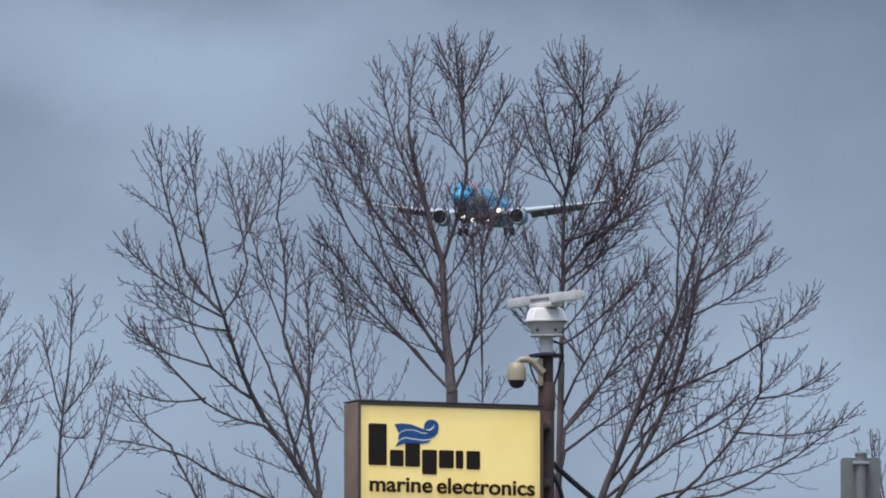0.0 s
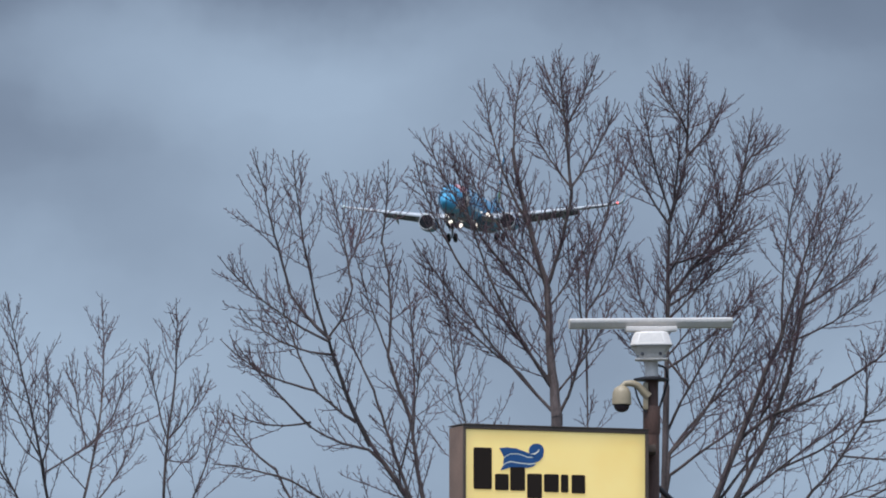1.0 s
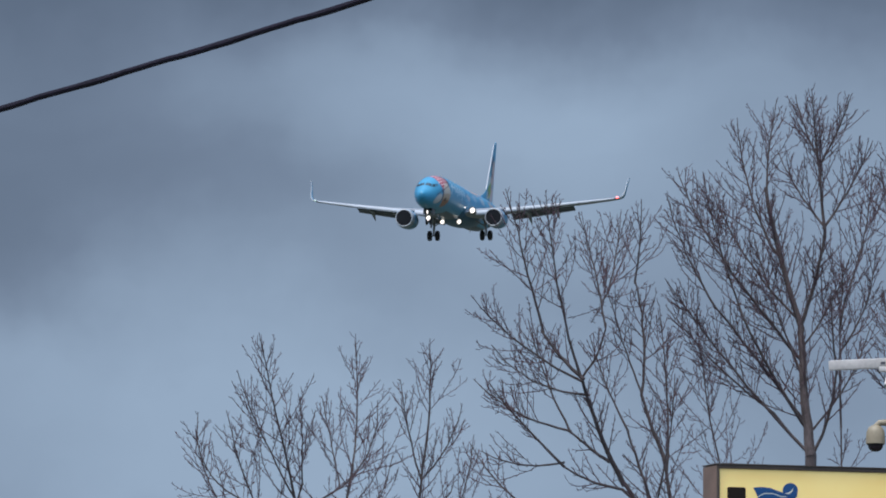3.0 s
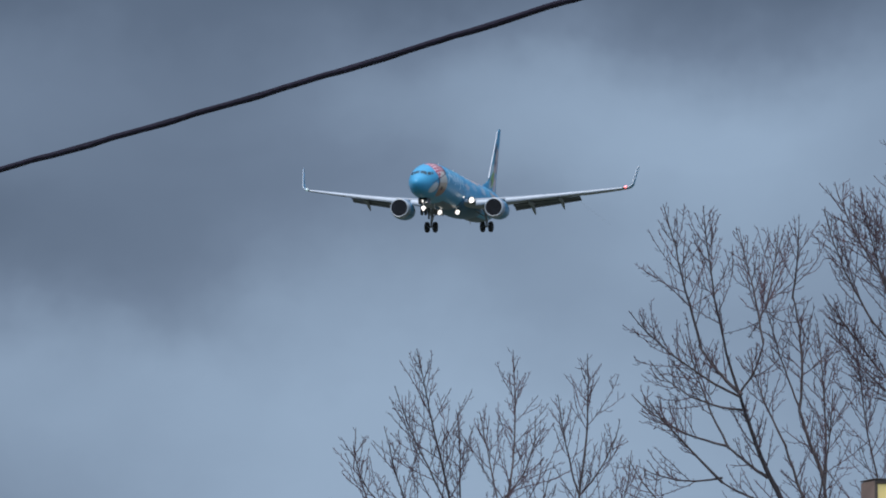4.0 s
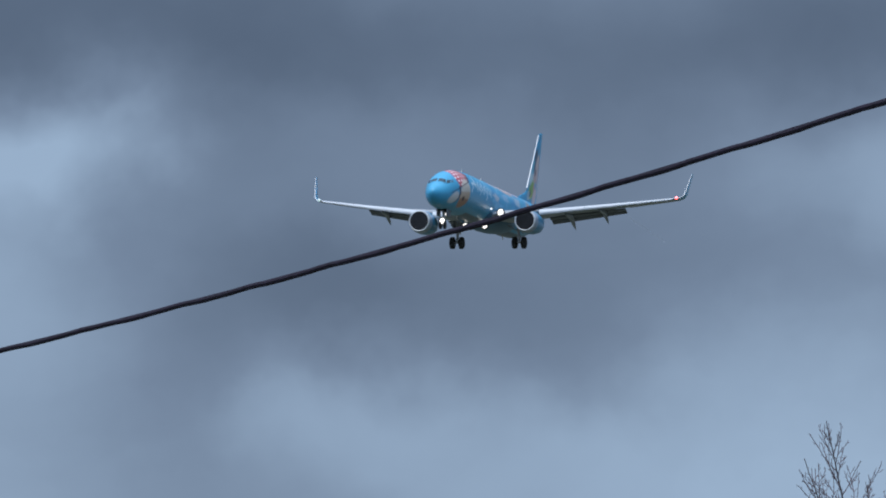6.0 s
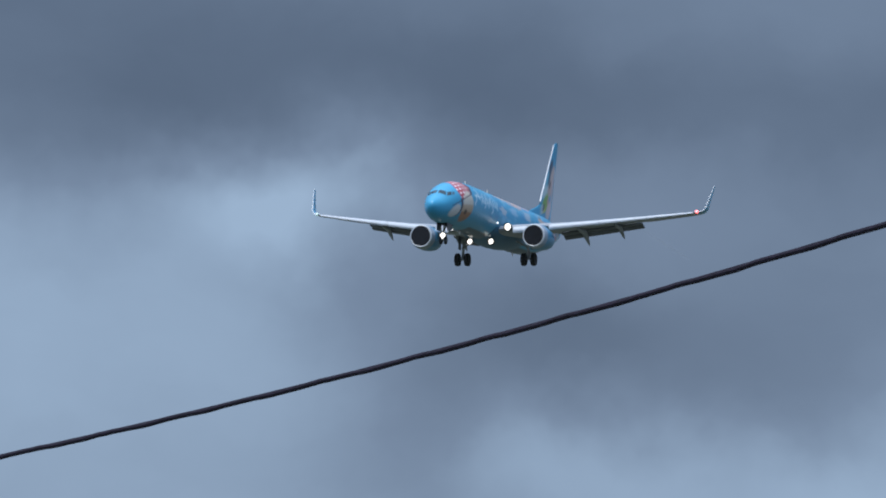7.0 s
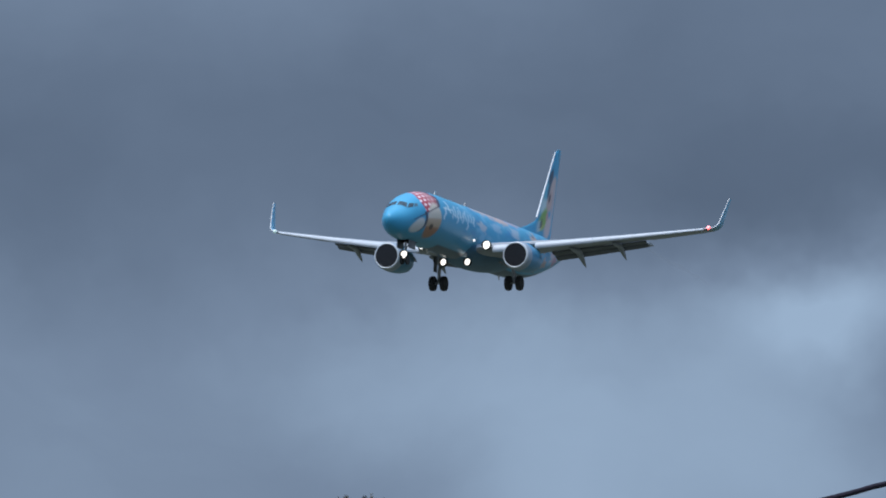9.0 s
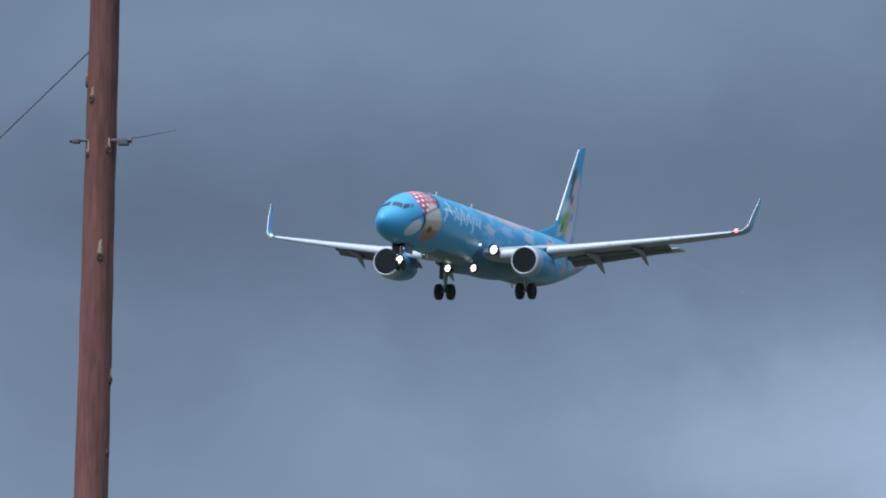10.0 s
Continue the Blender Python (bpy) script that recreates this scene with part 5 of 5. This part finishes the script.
def engine(s):
    eng = part("engine", turned([(0.85, 0.02), (0.895, 0.05), (0.945, 0.02), (0.985, -0.12)], 48, axis="x"), BARE, AIRLINER, "bare metal intake lip of an engine")
    eng.location = (-13.60, s * 4.97, -1.82)
    verts = [(0.975, -0.12), (1.03, -0.45), (1.07, -1.1), (1.06, -1.9), (0.98, -2.8), (0.84, -3.6), (0.80, -3.6)]
    part("cowl", turned(verts, 48, axis="x"), material("cowl_blue_paint", (0.050, 0.225, 0.380), 0.36, vary=0.12, scale=1.0, fine=10), eng, "dark blue engine cowl")
    part("cowl_front", turned([(0.978, -0.119), (1.034, -0.45), (1.063, -0.80), (1.05, -0.80)], 48, axis="x"), material("cowl_pale_paint", (0.27, 0.32, 0.39), 0.35, vary=0.12, scale=1.2), eng, "pale front band of the cowl")
    part("intake", turned([(0.85, 0.02), (0.81, -0.10), (0.79, -0.5), (0.78, -0.95)], 48, axis="x"), material("intake_liner", (0.014, 0.014, 0.018), 0.5, vary=0.2), eng, "dark intake liner")
    part("fan_back", turned([(0.0, -0.93), (0.78, -0.94), (0.78, -0.98), (0.0, -0.99)], 36, axis="x"), DARK, eng)
    bm = bmesh.new()
    for k in range(24):
        a = 2 * math.pi * k / 24
        q = []
        for r, tw, x in ((0.22, 0.10, -0.80), (0.22, -0.10, -0.90), (0.76, -0.02, -0.92), (0.76, 0.10, -0.72)):
            q.append(bm.verts.new((x, r * math.cos(a + tw), r * math.sin(a + tw))))
        bm.faces.new(q)
    bmesh.ops.solidify(bm, geom=bm.faces[:], thickness=0.012)
    part("fan", bm, material("fan_titanium", (0.010, 0.010, 0.016), 0.7, metal=0.0, vary=0.2, spec=0.1), eng, smooth=False)
    part("spinner", turned([(0.0, -0.42), (0.10, -0.52), (0.19, -0.68), (0.23, -0.85)], 24, axis="x"), DARK, eng)
    part("core_nozzle", turned([(0.62, -3.3), (0.52, -4.1), (0.40, -4.7), (0.36, -4.7), (0.0, -4.6)], 32, axis="x"), STEEL, eng)
    # pylon up to the wing
    bm = bmesh.new()
    prof = [(-0.9, 0.98), (-2.2, 1.12), (-4.6, 0.95), (-5.2, 0.62), (-3.6, 0.55), (-0.9, 0.8)]
    l = [bm.verts.new((x, 0.20 if 0 < i < 4 else 0.06, z)) for i, (x, z) in enumerate(prof)]
    r = [bm.verts.new((v.co.x, -v.co.y, v.co.z)) for v in l]
    bm.faces.new(l), bm.faces.new(r[::-1])
    for i in range(6):
        bm.faces.new((l[i], r[i], r[(i + 1) % 6], l[(i + 1) % 6]))
    part("pylon", bm, BLUE, eng)


for side_ in (1, -1):
    engine(side_)


def fin_colour(co):
    d, z = -co.x, co.z
    front = 32.2 + (z - 3.2) * 0.69
    back = 35.70 + (z - 3.0) * 0.265
    f = max(0.0, min(1.0, (d - front) / max(0.3, back - front)))
    w = noise.noise(Vector((d * 0.7, z * 0.7, 5.0)))
    rgb = BLUE_BODY
    for f0, z0, rf, rz, soft, col in ((0.30, 4.55, 0.26, 1.0, 0.4, (0.46, 0.58, 0.62)), (0.20, 5.6, 0.22, 0.7, 0.5, (0.12, 0.42, 0.56)), (0.30, 6.7, 0.17, 0.62, 0.35, (0.045, 0.07, 0.11)), (0.42, 5.75, 0.15, 0.75, 0.35, (0.05, 0.10, 0.16)),
                                      (0.74, 5.9, 0.24, 0.95, 0.35, (0.56, 0.42, 0.39)), (0.66, 4.7, 0.22, 0.85, 0.35, (0.52, 0.36, 0.33)), (0.92, 4.9, 0.12, 1.6, 0.4, (0.42, 0.38, 0.42)), (0.55, 5.05, 0.07, 0.35, 0.4, (0.07, 0.05, 0.07)),
                                      (0.44, 3.35, 0.24, 0.85, 0.35, (0.20, 0.34, 0.07)), (0.36, 2.75, 0.12, 0.35, 0.4, (0.42, 0.40, 0.10)), (0.80, 2.9, 0.20, 0.9, 0.35, (0.54, 0.42, 0.42)), (0.62, 3.6, 0.10, 0.4, 0.4, (0.46, 0.26, 0.24)), (0.22, 2.7, 0.09, 0.45, 0.4, (0.42, 0.50, 0.52))):
        rgb = blend(rgb, col, inside(1 - math.hypot((f - 0.86 * f0) / rf, (z - z0) / rz) + 0.35 * w, soft))
    return blend(rgb, (0.02, 0.03, 0.04), inside(1 - math.hypot((f - 0.27) / 0.06, (z - 2.9) / 0.35), 0.3))


def tail():
    n, m = 40, 30
    verts, faces = [], []
    for i in range(n + 1):
        z = 1.55 + 7.40 * i / n
        front = 32.2 + (z - 3.2) * 0.69 if z > 3.2 else 32.2 - (3.2 - z) ** 1.35 * 3.1
        back = 35.70 + (z - 3.0) * 0.265
        if z > 8.7:
            front += (z - 8.7) * 1.6
        for side in (1, -1):
            for j in range(m + 1):
                f = j / m
                thick = 0.125 * (1 - 0.5 * i / n) * (4 * f * (1 - f)) ** 0.6 if 0 < j < m else 0.0
                verts.append(Vector((-(front + (back - front) * f), side * thick, z)))
    stride = 2 * (m + 1)
    for i in range(n):
        for h in (0, m + 1):
            for j in range(m):
                a = i * stride + h + j
                faces.append((a, a + 1, a + 1 + stride, a + stride))
    top = n * stride
    for j in range(m):
        faces.append((top + j, top + j + 1, top + m + 2 + j, top + m + 1 + j))
    bm = bmesh.new()
    vs = [bm.verts.new(v) for v in verts]
    for f in faces:
        bm.faces.new([vs[i] for i in f])
    bmesh.ops.remove_doubles(bm, verts=bm.verts, dist=1e-4)
    fin = part("fin", bm, LIVERY, AIRLINER, "tall blue tail fin with dark, pink, pale and green painted patches")
    paint(fin, fin_colour)
    pts = [Vector((-(32.2 + (z - 3.2) * 0.69) + 0.03, 0, z)) for z in np.linspace(3.3, 8.7, 10)]
    verts, faces = [], []
    tube(verts, faces, pts, [0.085 - 0.004 * i for i in range(10)], 10)
    raw("fin_front_edge", verts, faces, BARE, fin, "bright metal front edge")
    for s in (1, -1):
        rows = []
        for i in range(7):
            y = 0.5 + 6.65 * i / 6
            front = 33.1 + 0.62 * (y - 0.5)
            back = 37.0 + 0.27 * (y - 0.5)
            rows.append((front, back - front, s * y, 1.15 + 0.122 * (y - 0.5), 0.8, 0))
        plane_ = loft(rows, WING_GREY, "tailplane", AIRLINER, "grey tailplane")
        v2, f2 = [], []
        tube(v2, f2, [Vector((-(33.1 + 0.62 * (y - 0.5)) + 0.02, s * y, 1.15 + 0.122 * (y - 0.5))) for y in (0.7, 3.0, 5.0, 7.1)], [0.07, 0.06, 0.05, 0.04], 10)
        raw("tailplane_front_edge", v2, f2, BARE, plane_)


tail()


def wheel(parent, radius, width, at):
    w = new("wheel")
    w.parent = parent
    w.location = at
    h = width / 2
    prof = [(radius * 0.56, -h * 0.8), (radius * 0.80, -h), (radius * 0.95, -h * 0.82), (radius, -h * 0.35), (radius, h * 0.35), (radius * 0.95, h * 0.82), (radius * 0.80, h), (radius * 0.56, h * 0.8)]
    for name, bm, mat in (("tyre", turned(prof, 28), TYRE), ("rim", turned([(0.02, -h * 0.55), (radius * 0.4, -h * 0.62), (radius * 0.58, -h * 0.8), (radius * 0.58, h * 0.8), (radius * 0.4, h * 0.62), (0.02, h * 0.55)], 24), STEEL)):
        ob = part(name, bm, mat, w)
        ob.rotation_euler = (math.pi / 2, 0, 0)


def landing_gear():
    for s in (1, -1):
        leg = pipe("main_gear", [(-19.15, s * 2.70, -0.9), (-19.3, s * 2.90, -2.5), (-19.33, s * 2.94, -3.2)], [0.14, 0.125, 0.09], STEEL, AIRLINER, 14, "grey main landing gear leg")
        pipe("axle", [(-19.33, s * 2.94 - 0.5, -3.2), (-19.33, s * 2.94 + 0.5, -3.2)], 0.07, STEEL, leg)
        pipe("side_stay", [(-19.2, s * 2.88, -2.2), (-19.0, s * 1.6, -1.5)], 0.06, STEEL, leg)
        pipe("drag_link", [(-19.38, s * 2.94, -3.0), (-19.75, s * 2.94, -2.7), (-19.45, s * 2.92, -2.3)], 0.04, STEEL, leg)
        bm = box(bmesh.new(), (-19.75, s * 3.22 - 0.015, -2.35), (-18.95, s * 3.22 + 0.015, -1.15), 0.012)
        part("gear_door", bm, FLAP_GREY, leg)
        for o in (-0.43, 0.43):
            wheel(leg, 0.555, 0.40, (-19.33, s * 2.94 + o, -3.2))
    leg = pipe("nose_gear", [(-3.95, 0, -1.7), (-3.88, 0, -2.8), (-3.82, 0, -3.36)], [0.10, 0.085, 0.06], STEEL, AIRLINER, 12, "grey nose landing gear leg")
    pipe("axle", [(-3.82, -0.26, -3.36), (-3.82, 0.26, -3.36)], 0.05, STEEL, leg)
    pipe("drag_brace", [(-3.9, 0, -2.6), (-4.9, 0, -1.9)], 0.05, STEEL, leg)
    for o in (-0.2, 0.2):
        wheel(leg, 0.345, 0.20, (-3.82, o, -3.36))
    for s in (1, -1):
        bm = box(bmesh.new(), (-4.7, s * 0.45 - 0.02, -2.55), (-3.3, s * 0.45 + 0.02, -1.92), 0.015)
        part("gear_door", bm, FLAP_GREY, leg)
    lamp = part("nose_lamp", turned([(0.0, 0.05), (0.17, 0.045), (0.260, 0.02), (0.275, -0.05)], 20, axis="x"), LAMP, leg, "white taxi lamp")
    lamp.location = (-3.70, 0.0, -3.0)
    for y in (-0.92, 0.95):
        lamp = part("landing_lamp", turned([(0.0, 0.05), (0.16, 0.045), (0.240, 0.02), (0.255, -0.05)], 20, axis="x"), LAMP, BODY, "white landing lamp")
        lamp.location = (-14.7, y, -2.20)


landing_gear()


def spill_guards():
    """A short dark ring added round each bright lamp, blocking spill on the body."""
    for lens in [o for o in bpy.data.objects if o.name.split(".")[0] in ("landing_lamp", "nose_lamp")]:
        r = max(v.co.y for v in lens.data.vertices)
        part("spill_guard", turned([(r + 0.004, -0.06), (r + 0.03, -0.06), (r + 0.03, 0.26), (r + 0.004, 0.26), (r + 0.004, -0.06)], 24, axis="x"), DARK, lens)


spill_guards()


# ---- what moves ----
def motions():
    """The airliner comes down its approach; the radar antenna turns clockwise."""
    rows = []
    for k in range(21):
        t = k * 0.5
        p = [a + v * t for a, v in zip(PLANE_START, PLANE_SPEED)]
        rows.append((t, pose(*p, PLANE_ROLL + PLANE_ROLL_CHANGE * (t - 5) / 10, -PLANE_PITCH, PLANE_HEADING)))
    walk(AIRLINER, rows)
    walk(ANTENNA, [(k * 0.5, pose(0, 0, 0.376, 0, 0, 293.5 - 107 * k * 0.5)) for k in range(21)])


motions()
